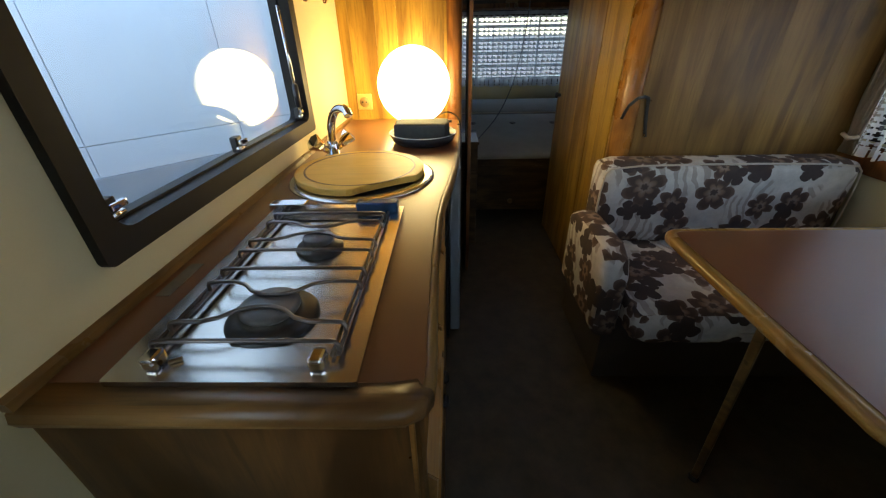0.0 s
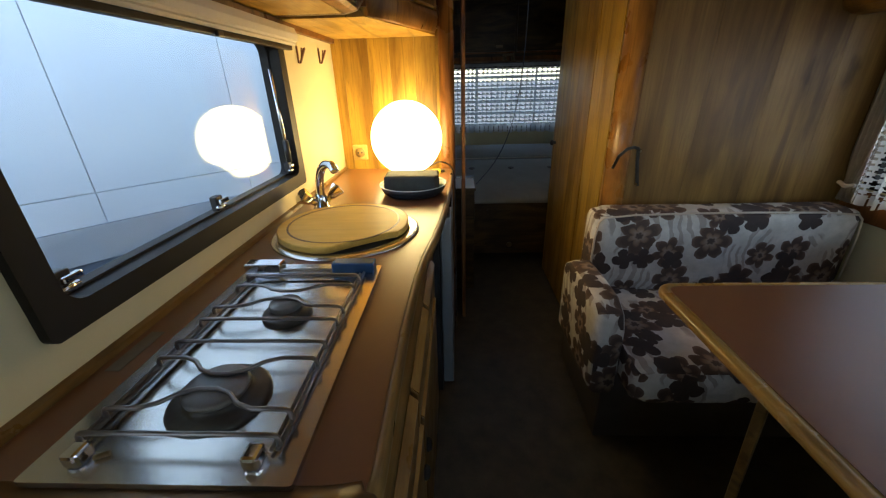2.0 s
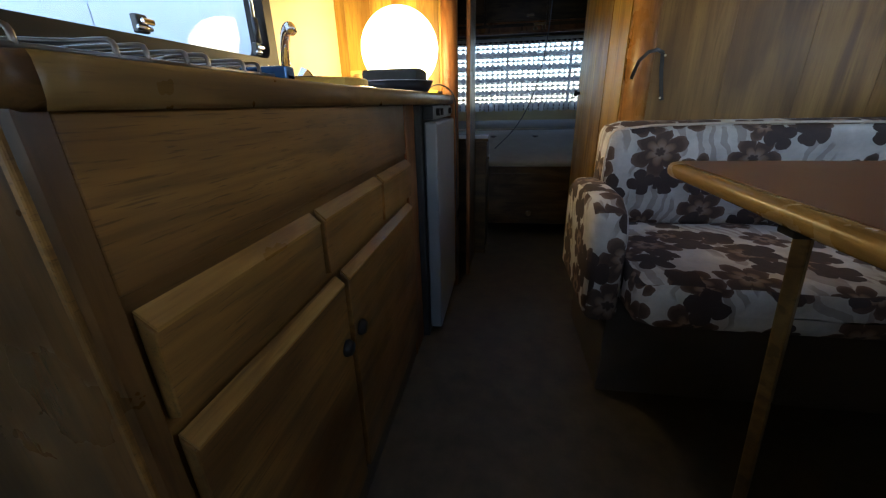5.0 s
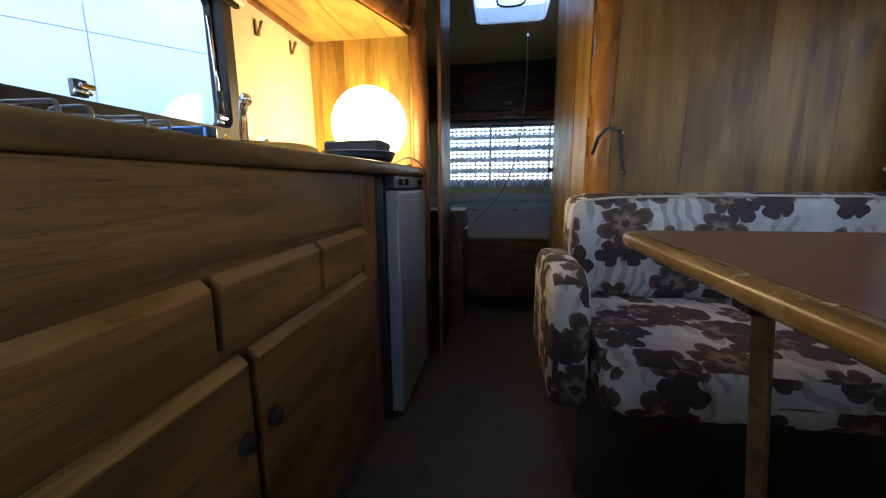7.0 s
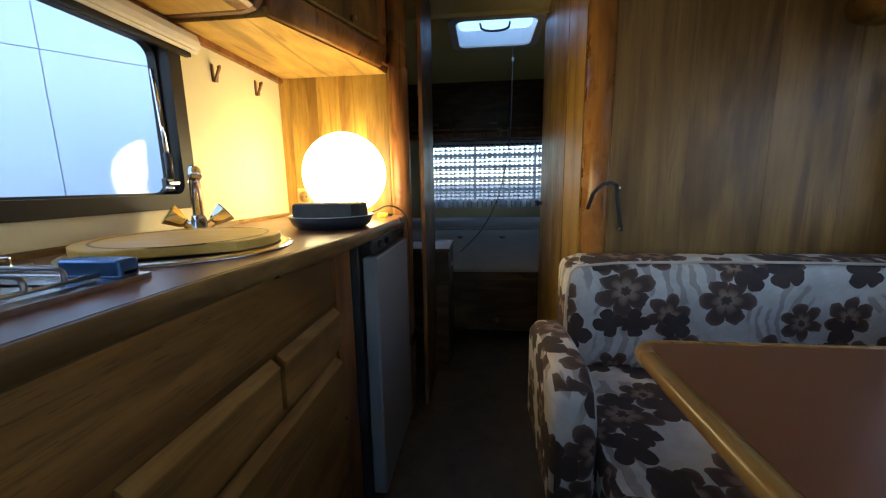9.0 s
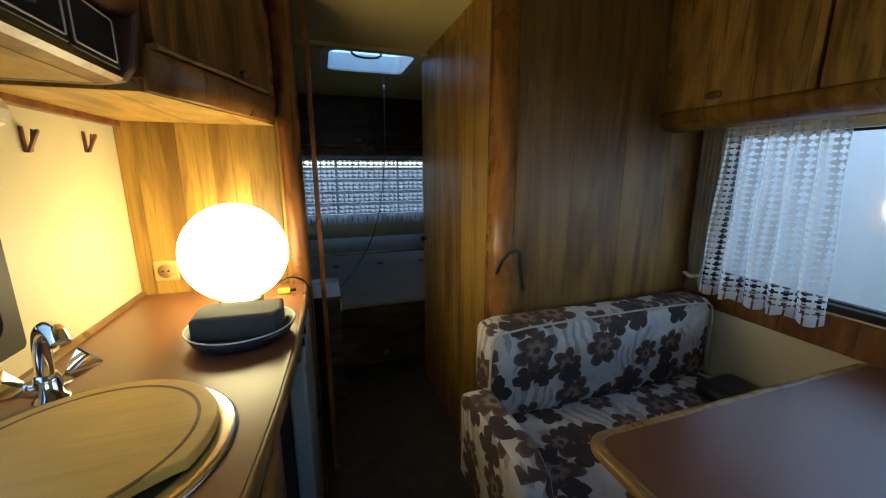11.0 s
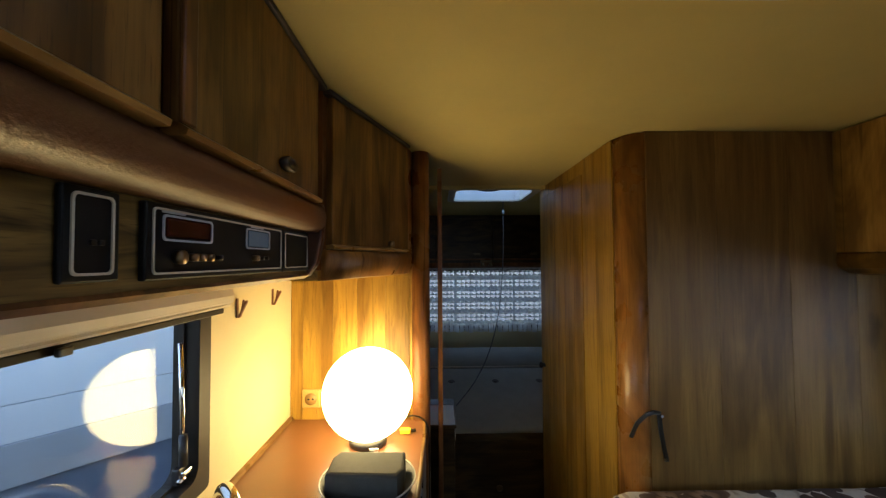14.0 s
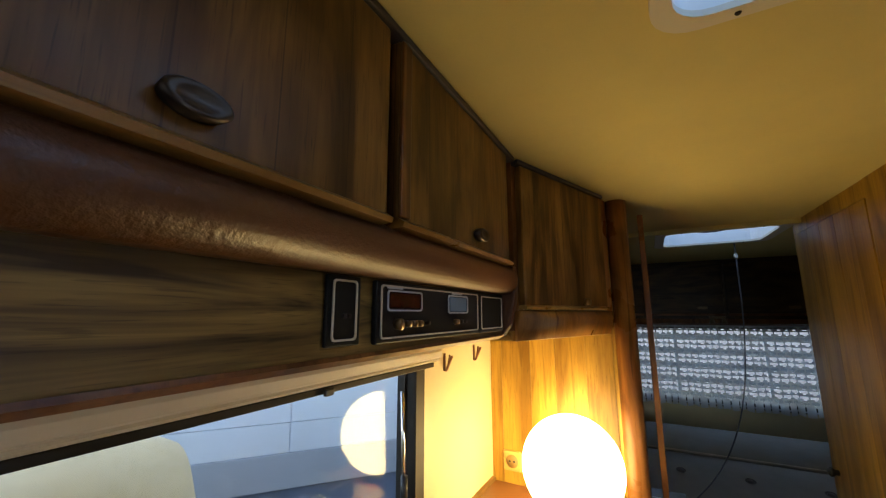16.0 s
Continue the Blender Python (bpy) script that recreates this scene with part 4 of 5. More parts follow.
outline(0.582, 0.621, 1.473, 1.541, RX + 0.006, unit_radio)
for k in range(2):
    part("switch", box(RX + 0.006, RX + 0.0085, 0.598 + k * 0.008, 0.603 + k * 0.008, 1.498, 1.503, 0.0008), M_FRAME, unit_radio)
unit_radio = thing("control_panel", (RX, 0.82, 1.462), "black caravan control panel with two displays and brass knobs", "control panel")
p2 = plate("plate", 0.655, 0.978, 1.465, 1.545, M_PANEL, "", 0.008)
outline(0.663, 0.970, 1.471, 1.54, RX + 0.008, unit_radio)
M_DISP = plain("red_brown_display", (0.06, 0.012, 0.008), 0.12, vary=0.2)
M_METER = plain("grey_blue_meter", (0.16, 0.22, 0.28), 0.12, vary=0.2)
plate("display", 0.681, 0.756, 1.510, 1.531, M_DISP, "dark red display", 0.0015, RX + 0.008)
outline(0.676, 0.761, 1.506, 1.534, RX + 0.0085, unit_radio, M_VANGREY)
plate("meter", 0.850, 0.916, 1.506, 1.531, M_METER, "grey-blue battery meter", 0.0015, RX + 0.008)
outline(0.844, 0.922, 1.503, 1.534, RX + 0.0085, unit_radio, M_VANGREY)
for y, r in ((0.698, 0.0075), (0.720, 0.0045), (0.735, 0.0045), (0.750, 0.0045), (0.770, 0.003), (0.868, 0.0045), (0.884, 0.003), (0.900, 0.003)):
    part("knob", tube([(RX + 0.008, y, 1.489), (RX + 0.017, y, 1.489)], r, 16), M_BRASS if r > 0.004 else M_FRAME, unit_radio, "brass knob" if r > 0.004 else "", True)
for y0, y1 in ((0.676, 0.712), (0.86, 0.90)):
    part("lettering", box(RX + 0.008, RX + 0.0085, y0, y1, 1.5355, 1.538, 0), M_VANGREY, unit_radio)
unit_radio = thing("speaker_panel", (RX, 1.05, 1.462), "small black loudspeaker plate with a pale outline", "control panel")
plate("plate", 0.984, 1.122, 1.464, 1.545, M_PANEL, "")
outline(0.992, 1.112, 1.471, 1.538, RX + 0.006, unit_radio)

# corner cupboard
cup = thing("corner_cupboard", (0.2, 1.432, 1.46), "angled walnut corner cupboard above the lamp", "overhead cabinet")
foot = [(0.0, 1.160), (0.275, 1.160), (0.432, 1.590), (0.449, 1.652), (0.449, 1.683), (0.0, 1.683)]
part("carcass", prism(foot, 1.462, CEIL - 0.002, "z"), M_MAHOG, cup)
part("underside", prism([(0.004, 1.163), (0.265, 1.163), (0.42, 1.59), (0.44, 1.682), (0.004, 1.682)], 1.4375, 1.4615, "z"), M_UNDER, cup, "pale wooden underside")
ax_ = Vector((0.432 - 0.275, 1.590 - 1.160, 0)).normalized()
turn = math.degrees(math.atan2(ax_.y, ax_.x))
base_m = pose(0.275, 1.160, 0, 0, 0, turn)


def local(bm):
    bmesh.ops.transform(bm, matrix=base_m, verts=bm.verts)
    return bm


d = part("door", local(box(0.012, 0.440, -0.020, -0.001, 1.522, CEIL - 0.016, 0.003)), M_LOCK, cup)
part("lower_edge", local(prism([(-0.001, 1.512), (-0.024, 1.512), (-0.026, 1.518), (-0.018, 1.5235), (-0.001, 1.521)][::-1], 0.012, 0.440, "x")), M_EDGE, d, "pale wooden finger edge")
kn = part("handle", local(tube([(0.30, -0.020, 1.535), (0.30, -0.034, 1.535)], 0.010, 14)), M_BRASS, d, "small brass knob", True)
part("valance", local(prism([(0.0, 1.437), (-0.012, 1.44), (-0.022, 1.470), (-0.025, 1.490), (-0.02, 1.508), (0.0, 1.511)], -0.004, 0.462, "x")), M_CORNER, cup, "rounded reddish valance", True)
part("top_trim", local(box(0.0, 0.455, -0.022, 0.0, CEIL - 0.014, CEIL - 0.002, 0.002)), M_BASE, cup, "dark ceiling strip")

# ---- dinette ----


def cushion(x0, x1, y0, y1, z0, z1, r, sag=0.0, seed=0):
    bm = box(x0, x1, y0, y1, z0, z1, 0)
    bmesh.ops.subdivide_edges(bm, edges=bm.edges[:], cuts=15, use_grid_fill=True)
    cx, cy, cz = (x0 + x1) / 2, (y0 + y1) / 2, (z0 + z1) / 2
    hx, hy, hz = (x1 - x0) / 2, (y1 - y0) / 2, (z1 - z0) / 2
    bm.normal_update()
    box_uv(bm)
    for v in bm.verts:
        q = Vector((v.co.x - cx, v.co.y - cy, v.co.z - cz))
        core = Vector((max(-hx + r, min(hx - r, q.x)), max(-hy + r, min(hy - r, q.y)), max(-hz + r, min(hz - r, q.z))))
        d = q - core
        if d.length > 1e-6:
            d = d.normalized() * min(d.length, r)
        q = core + d
        puff = 0.012 * (1 - (q.x / hx) ** 2) * (1 - (q.z / hz) ** 2 if hy < hz else 1 - (q.y / hy) ** 2)
        n3 = noise.noise(Vector((v.co.x * 5 + seed, v.co.y * 5, v.co.z * 5))) * 0.007 + noise.noise(Vector((v.co.x * 14 + seed, v.co.y * 14, v.co.z * 9))) * 0.004
        q.y += (puff + n3) * (1 if q.y > 0 else -1) if hy < hz else 0
        q.z += (puff + n3 - sag * (1 - (q.x / hx) ** 2)) if hy >= hz and q.z > 0 else 0
        v.co = Vector((cx, cy, cz)) + q
    return bm


def bench(facing):
    """A dinette bench; facing -1 looks to the camera's end, 1 looks the other way."""
    def yy(a, b):
        lo, hi = (a, b) if facing < 0 else (1.037 - b, 1.037 - a)
        return lo, hi
    lab = "dinette bench in cream fabric with large brown flowers" if facing < 0 else "matching flower-print bench facing the table"
    b_ = thing("dinette_bench", (1.5, sum(yy(0.8, 1.44)) / 2, 0), lab, "bench", "dinette benches")
    part("base", box(1.035, 2.07, *yy(0.98, 1.445), 0.0, 0.345, 0.004), M_BASE, b_, "dark plywood bench base")
    part("seat", cushion(1.042, 2.06, *yy(0.80, 1.36), 0.335, 0.475, 0.045, 0.01, facing), M_FABRIC, b_, "flower-print seat cushion", True)
    back = part("backrest", cushion(1.045, 2.035, *yy(1.285, 1.43), 0.45, 0.800, 0.05, 0, facing + 3), M_FABRIC, b_, "flower-print back cushion", True)
    part("piping", tube([(1.05, yy(1.292, 1.3)[0], 0.50), (1.052, yy(1.292, 1.3)[0], 0.75), (1.085, yy(1.292, 1.3)[0], 0.787), (1.5, yy(1.29, 1.3)[0], 0.795), (1.99, yy(1.292, 1.3)[0], 0.787), (2.028, yy(1.292, 1.3)[0], 0.75), (2.03, yy(1.292, 1.3)[0], 0.5)], 0.004, 6, smooth_steps=1), M_CURT, back, "beige piping", True)
    bm = prism([(a, z) for a, z in ((yy(0.885, 1.0)[0 if facing < 0 else 1], 0.315), (yy(0.885, 1.0)[0 if facing < 0 else 1], 0.545), (yy(0.91, 1.0)[0 if facing < 0 else 1], 0.605), (yy(0.97, 1.1)[0 if facing < 0 else 1], 0.637), (yy(1.08, 1.1)[0 if facing < 0 else 1], 0.640), (yy(1.23, 1.25)[0 if facing < 0 else 1], 0.635), (yy(1.29, 1.3)[0 if facing < 0 else 1], 0.60), (yy(1.29, 1.3)[0 if facing < 0 else 1], 0.315))], 0.943, 1.036, "x", 0.028, 4)
    bm.normal_update()
    box_uv(bm)
    part("armrest", bm, M_FABRIC, b_, "flower-print padded side", True)
    return b_


bench(-1)
bench(1)

tab = thing("dinette_table", (1.55, 0.52, 0), "red-brown laminate table with pale rounded wooden edging", "table")
part("tabletop", prism(rounded(1.089, 2.06, 0.224, 0.845, 0.03), 0.712, 0.7405, "z"), M_LAM, tab)


def nosing(x0, x1, y0, y1, r, profile):
    """A band round a rounded rectangle, its section given as insets and heights."""
    bm = bmesh.new()
    rows = [[bm.verts.new((*p, z)) for p in rounded(x0 + i, x1 - i, y0 + i, y1 - i, max(0.004, r - i), 8)] for i, z in profile]
    n = len(rows[0])
    for p, q in zip(rows, rows[1:] + rows[:1]):
        for k in range(n):
            bm.faces.new((p[k], p[(k + 1) % n], q[(k + 1) % n], q[k]))
    return bm


part("edging", nosing(1.064, 2.0785, 0.198, 0.871, 0.05, [(0.026, 0.7395), (0.012, 0.7393), (0.005, 0.7375), (0.001, 0.732), (0.0, 0.725), (0.002, 0.717), (0.008, 0.711), (0.018, 0.709), (0.026, 0.709)]), M_EDGE, tab, "pale rounded wooden edging", True)
leg_ends = Vector((1.118, 0.505, 0.706)), Vector((1.226, 0.575, 0.012))
leg_bm = box(-0.007, 0.007, -0.010, 0.010, 0.0, (leg_ends[0] - leg_ends[1]).length, 0.003)
bmesh.ops.transform(leg_bm, matrix=Matrix.Translation(leg_ends[1]) @ (leg_ends[0] - leg_ends[1]).to_track_quat("Z", "X").to_matrix().to_4x4(), verts=leg_bm.verts)
part("leg", leg_bm, M_LIP_Y, tab, "flat folding wooden leg")
part("foot", lathe([(0.016, 0), (0.016, 0.006), (0.010, 0.012), (0, 0.012)], (1.226, 0.575, 0.0), 16), M_BLACK, tab)
part("hinge", box(1.095, 1.155, 0.487, 0.523, 0.69, 0.7085, 0.003), M_FRAME, tab)

# right-hand window, curtains and lockers
w2 = window_frame("window_2", RIGHT, WIN_R, -1, "dinette window in a dark frame")
for y in (0.35, 0.79):
    catch(y, RIGHT - 0.004, 0.90, -1, w2)
setting("trim_window_sill", box(RIGHT - 0.018, RIGHT, -1.2, 1.444, 0.735, 0.845, 0.003), M_MAHOG, "reddish wooden panel under the dinette window", "trim")
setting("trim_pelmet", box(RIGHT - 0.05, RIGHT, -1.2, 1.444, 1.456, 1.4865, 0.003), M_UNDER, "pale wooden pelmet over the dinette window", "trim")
blind2 = thing("roller_blind", (2.06, 0.6, 1.425), "cream roller-blind cassette above the dinette window", "blind")
part("cassette", prism([(RIGHT, 1.415), (RIGHT - 0.02, 1.414), (RIGHT - 0.03, 1.424), (RIGHT - 0.03, 1.444), (RIGHT - 0.02, 1.45), (RIGHT, 1.45)], -0.08, 1.38, "y", 0.002), M_CREAMP, blind2)
part("bottom_rail", box(RIGHT - 0.024, RIGHT - 0.012, -0.06, 1.36, 1.404, 1.4125, 0.002), M_FRAME, blind2)
rod = thing("curtain_rail", (2.04, 0.7, 1.455), "pale curtain rail over the dinette window", "curtain rail")
part("rail", tube([(2.022, -0.3, 1.456), (2.022, 1.44, 1.456)], 0.006, 10), M_WHITE, rod, "", True)


def lace(name, axis, a, u0, u1, z0, z1, unit, folds, depth, label, seed, flare=0.0, dense=(6, 3), mat=None):
    """An openwork curtain: threads and bands as strips of a folded sheet, with a scalloped hem."""
    nu, nz = int((u1 - u0) * 1.15 / unit), int((z1 - z0) / unit)
    rng = random.Random(seed)
    ph = [rng.uniform(0, 6.28) for _ in range(3)]
    bm = bmesh.new()
    grid = {}

    def vert(i, j):
        if (i, j) not in grid:
            s, h = i / nu, j / nz
            wob = math.sin(2 * math.pi * folds * s + ph[0] + 0.5 * math.sin(3 * h + ph[1]))
            dep = depth * (0.4 + 0.6 * h) * wob + 0.004 * math.sin(17 * s + 9 * h + ph[2])
            u = u0 + (u1 - u0) * s + flare * h * (s - 0.5) + 0.3 * depth * math.cos(2 * math.pi * folds * s + ph[0])
            z = z1 - (z1 - z0) * h - (0.012 * abs(math.sin(math.pi * s * folds * 1.5)) if j == nz else 0)
            z += 0.003 * noise.noise(Vector((i * 0.13, j * 0.3, seed)))
            grid[(i, j)] = bm.verts.new((a + dep, u, z) if axis == "x" else (u, a + dep, z))
        return grid[(i, j)]
    for i in range(nu):
        for j in range(nz):
            row = j % dense[0]
            keep = (row < dense[1] and i % 6 < 4) or row == 1 or i % 6 == 1 or j > nz - 9 and i % 6 != 4 or j < 3
            if keep:
                bm.faces.new((vert(i, j), vert(i + 1, j), vert(i + 1, j + 1), vert(i, j + 1)))
    c = thing(name, ((a, (u0 + u1) / 2, z0) if axis == "x" else ((u0 + u1) / 2, a, z0)), label, "curtain")
    part("net", bm, mat or M_LACE, c)
    return c


def drape(y0, y1, z0, z1, x, seed):
    bm = bmesh.new()
    n, m = 40, 16
    rows = []
    for j in range(m + 1):
        h = j / m
        pinch = 1 - 0.45 * math.exp(-((h - 0.9) / 0.12) ** 2)
        mid = y1 - 0.03
        rows.append([bm.verts.new((x + 0.014 * math.sin(i / n * 34 + seed) * pinch, mid + (y0 + (y1 - y0) * i / n - mid) * pinch, z1 - (z1 - z0) * h)) for i in range(n + 1)])
    for a, b in zip(rows, rows[1:]):
        for i in range(n):
            bm.faces.new((a[i], a[i + 1], b[i + 1], b[i]))
    bmesh.ops.solidify(bm, geom=bm.faces, thickness=0.002)
    c = thing("drape", (x, (y0 + y1) / 2, z0), "gathered beige side curtain tied back by the window", "curtain")
    part("cloth", bm, M_CURT, c, "", True)
    part("tie", tube([(x - 0.02, y1 - 0.075, z0 + 0.07), (x - 0.024, y1 - 0.045, z0 + 0.06), (x - 0.02, y1 - 0.012, z0 + 0.07)], 0.008, 8), M_CURT, c, "", True)


drape(1.335, 1.435, 0.80, 1.455, 2.03, 1.0)
lace("lace_curtain", "x", 2.010, 0.985, 1.335, 0.820, 1.452, 0.0036, 5, 0.022, "white crochet lace curtain beside the bright window", 3, 0.06, (6, 4))

RL = 1.808
rl = thing("dinette_locker", (1.93, 0.3, 1.436), "veneer overhead locker above the dinette in lamplit orange-brown", "overhead cabinet")
part("carcass", box(RL + 0.014, RIGHT, -1.0, 1.444, 1.488, CEIL - 0.002, 0.002), M_MAHOG, rl)
part("valance", prism([(RL, 1.498), (RL - 0.004, 1.478), (RL + 0.006, 1.454), (RL + 0.035, 1.438), (RL + 0.08, 1.432), (RL + 0.20, 1.448), (RL + 0.20, 1.4875), (RL + 0.014, 1.4875), (RL + 0.014, 1.498)], -1.0, 1.444, "y"), M_LOCK_LIT, rl, "rounded wooden valance", True)
for y0, y1 in ((-0.53, -0.035), (-0.025, 0.462), (0.472, 0.968), (0.977, 1.443)):
    d = part("door", box(RL - 0.004, RL + 0.013, y0, y1, 1.5, CEIL - 0.006, 0.003), M_LOCK_LIT, rl)
    kn = part("handle", lathe([(0, 0), (0.018, 0), (0.020, 0.004), (0.018, 0.012), (0.010, 0.009), (0, 0.009)], (0, 0, 0), 20), M_BRASS, d, "oval brass push knob", True)
    kn.matrix_basis = pose(RL - 0.004, y1 - 0.20, 1.531, 0, -90, 0) @ Matrix.Diagonal((0.7, 1.4, 1, 1))

strap = thing("grab_handle", (1.235, 1.44, 0.86), "black strap grab handle screwed to the wooden corner", "handle")


def flat_strap(points, w, th):
    bm = bmesh.new()
    pts = [Vector(p) for p in points]
    rows = []
    for i, p in enumerate(pts):
        d = (pts[min(i + 1, len(pts) - 1)] - pts[max(i - 1, 0)]).normalized()
        out = Vector((-0.35, -1, 0)).normalized()
        side = d.cross(out).normalized()
        rows.append([bm.verts.new(p + side * a * w + out * b * th) for a, b in ((-0.5, 0), (0.5, 0), (0.5, 1), (-0.5, 1))])
    for a, b in zip(rows, rows[1:]):
        for k in range(4):
            bm.faces.new((a[k], a[(k + 1) % 4], b[(k + 1) % 4], b[k]))
    bm.faces.new(rows[0])
    bm.faces.new(rows[-1])
    return bm


part("bar", flat_strap([(1.228, WY - 0.001, 1.008), (1.232, WY - 0.001, 0.96), (1.242, WY - 0.001, 0.90), (1.250, WY - 0.001, 0.862)], 0.012, 0.008), M_BLACK, strap)
part("curve", flat_strap([(1.230, WY - 0.004, 1.008), (1.205, WY - 0.016, 1.017), (1.178, WY - 0.020, 1.011), (1.153, WY - 0.014, 0.984), (1.143, WY + 0.006, 0.932)], 0.011, 0.006), M_BLACK, strap)
for z in (1.0, 0.87):
    part("screw", tube([(1.2335 + (1.0 - z) * 0.045, WY - 0.008, z), (1.2335 + (1.0 - z) * 0.045, WY - 0.0115, z)], 0.004, 10), M_CHROME, strap)

bag = solid("cloth_bag", cushion(1.84, 2.03, 0.98, 1.20, 0.47, 0.535, 0.03, 0, 9), M_BLACK, "small dark cloth bag lying on the bench seat", "bag", smooth=True)

# ---- sleeping end ----
w3 = thing("window_3", (1.04, REAR, 0.83), "wide rear window behind lace", "window", kind="structure")
part("window_frame", ring(rounded(WIN_B[0] - 0.03, WIN_B[1] + 0.03, WIN_B[2] - 0.03, WIN_B[3] + 0.03, 0.04), rounded(WIN_B[0] + 0.02, WIN_B[1] - 0.02, WIN_B[2] + 0.02, WIN_B[3] - 0.02, 0.04), REAR - 0.012, REAR + 0.04, "y"), M_FRAME, w3)
pn = part("pane", box(WIN_B[0], WIN_B[1], REAR + 0.016, REAR + 0.022, WIN_B[2], WIN_B[3], 0), M_GLASS, w3)
pn.visible_shadow = False
sh = thing("window_shutter", (1.04, REAR + 0.2, 0.8), "pale slatted screen close outside the rear window", "shutter")
for k in range(6):
    part("slat", box(0.15, 1.95, REAR + 0.17, REAR + 0.185, 0.83 + k * 0.115, 0.858 + k * 0.115, 0.002), M_VANGREY, sh)
for x in (0.72, 1.33):
    part("upright", box(x, x + 0.02, REAR + 0.19, REAR + 0.205, 0.80, 1.45, 0.002), M_VANGREY, sh)
for x in (0.15, 1.93):
    part("leg", box(x, x + 0.02, REAR + 0.19, REAR + 0.205, -0.5, 1.45, 0.002), M_VANGREY, sh)
lace("rear_lace_curtain", "y", REAR - 0.06, 0.2, 1.88, 0.80, 1.42, 0.009, 11, 0.018, "white lace curtain across the rear window, coloured dimmer", 8, 0.0, (4, 2), M_LACE_DIM)
rr = thing("rear_locker", (1.04, 3.75, 1.42), "dark wooden locker row above the rear window", "overhead cabinet")
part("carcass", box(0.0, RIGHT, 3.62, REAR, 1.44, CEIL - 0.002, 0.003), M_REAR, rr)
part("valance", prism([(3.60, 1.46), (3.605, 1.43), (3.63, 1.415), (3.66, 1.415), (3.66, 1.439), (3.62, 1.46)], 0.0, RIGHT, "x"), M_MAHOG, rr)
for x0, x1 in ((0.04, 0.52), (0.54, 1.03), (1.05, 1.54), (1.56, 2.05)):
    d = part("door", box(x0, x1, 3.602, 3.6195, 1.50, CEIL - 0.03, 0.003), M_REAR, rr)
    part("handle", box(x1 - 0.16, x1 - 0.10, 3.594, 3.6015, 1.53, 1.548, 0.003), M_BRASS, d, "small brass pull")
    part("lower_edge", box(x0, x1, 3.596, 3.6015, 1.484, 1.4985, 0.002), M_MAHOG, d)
spot = thing("reading_lamp", (0.98, 3.59, 1.45), "small unlit brass reading lamp under the lockers", "lamp")
part("bracket", box(0.93, 1.03, 3.584, 3.5995, 1.462, 1.48, 0.003), M_BRASS, spot)
for x in (0.945, 1.015):
    part("shade", lathe([(0.010, 0.03), (0.018, 0.0), (0.016, 0.0), (0.008, 0.028)], (x, 3.57, 1.43), 16), M_BRASS, spot, "", True)

bed = thing("fixed_bed", (1.2, 3.2, 0), "low reddish bed box across the sleeping end", "bed")
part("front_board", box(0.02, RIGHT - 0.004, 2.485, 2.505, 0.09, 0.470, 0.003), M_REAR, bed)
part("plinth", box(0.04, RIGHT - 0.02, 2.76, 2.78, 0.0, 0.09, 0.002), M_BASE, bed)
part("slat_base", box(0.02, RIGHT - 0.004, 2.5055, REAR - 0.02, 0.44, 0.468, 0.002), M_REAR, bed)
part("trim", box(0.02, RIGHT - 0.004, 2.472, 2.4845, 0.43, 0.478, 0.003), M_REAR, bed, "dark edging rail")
bk = part("door_knob", lathe([(0, 0), (0.018, 0), (0.018, 0.01), (0, 0.012)], (0, 0, 0), 16), M_BRASS, bed, "", True)
bk.matrix_basis = pose(0.90, 2.485, 0.16, 90, 0, 0)


def slab(section):
    """A soft pad across the sleeping end, its section sloping up to the rear."""
    bm = prism(section, 0.03, RIGHT - 0.02, "x", 0.015, 3)
    return bm


BUTTONS = (0.40, 0.62, 0.93, 1.24, 1.55)
mt = thing("mattress", (1.04, 2.8, 0.47), "grey-beige buttoned mattress sloping up to the rear", "mattress")
part("pad", slab([(2.478, 0.472), (2.474, 0.498), (2.49, 0.516), (2.70, 0.572), (2.95, 0.632), (3.12, 0.664), (3.145, 0.655), (3.148, 0.472)]), M_MATT, mt, "", True)
for x in BUTTONS:
    b_ = part("button", lathe([(0.024, 0.0), (0.016, -0.004), (0.012, 0.002), (0, 0.004)], (0, 0, 0), 14), M_BASE, mt, "", True)
    b_.matrix_basis = pose(x + 0.02, 2.93, 0.631, 13.5, 0, 0)
bolster = thing("bolster", (1.04, 3.4, 0.47), "grey-beige cushion lying behind the mattress", "cushion")
part("pad", slab([(3.152, 0.472), (3.152, 0.655), (3.18, 0.682), (3.35, 0.705), (3.55, 0.722), (3.58, 0.70), (3.58, 0.472)]), M_MATT, bolster, "", True)
part("piping", tube([(0.05, 3.153, 0.668), (1.0, 3.151, 0.670), (2.03, 3.153, 0.668)], 0.006, 6), M_CURT, bolster, "", True)

box_ = thing("bedside_chest", (0.40, 2.28, 0), "dark brown chest beside the aisle", "chest")
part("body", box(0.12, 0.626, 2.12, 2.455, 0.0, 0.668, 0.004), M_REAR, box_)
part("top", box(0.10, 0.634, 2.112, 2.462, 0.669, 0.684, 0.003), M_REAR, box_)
part("handle", box(0.6265, 0.636, 2.22, 2.34, 0.56, 0.574, 0.002), M_BRASS, box_)
paper = solid("paper_sheet", box(0.40, 0.628, 2.12, 2.36, 0.6845, 0.687, 0), M_PAPER, "white paper sheets lying on the dark chest", "paper")
cord = thing("hanging_cord", (1.05, 2.95, 0.7), "thin grey cord hanging from the roof hatch to the bed", "cord")
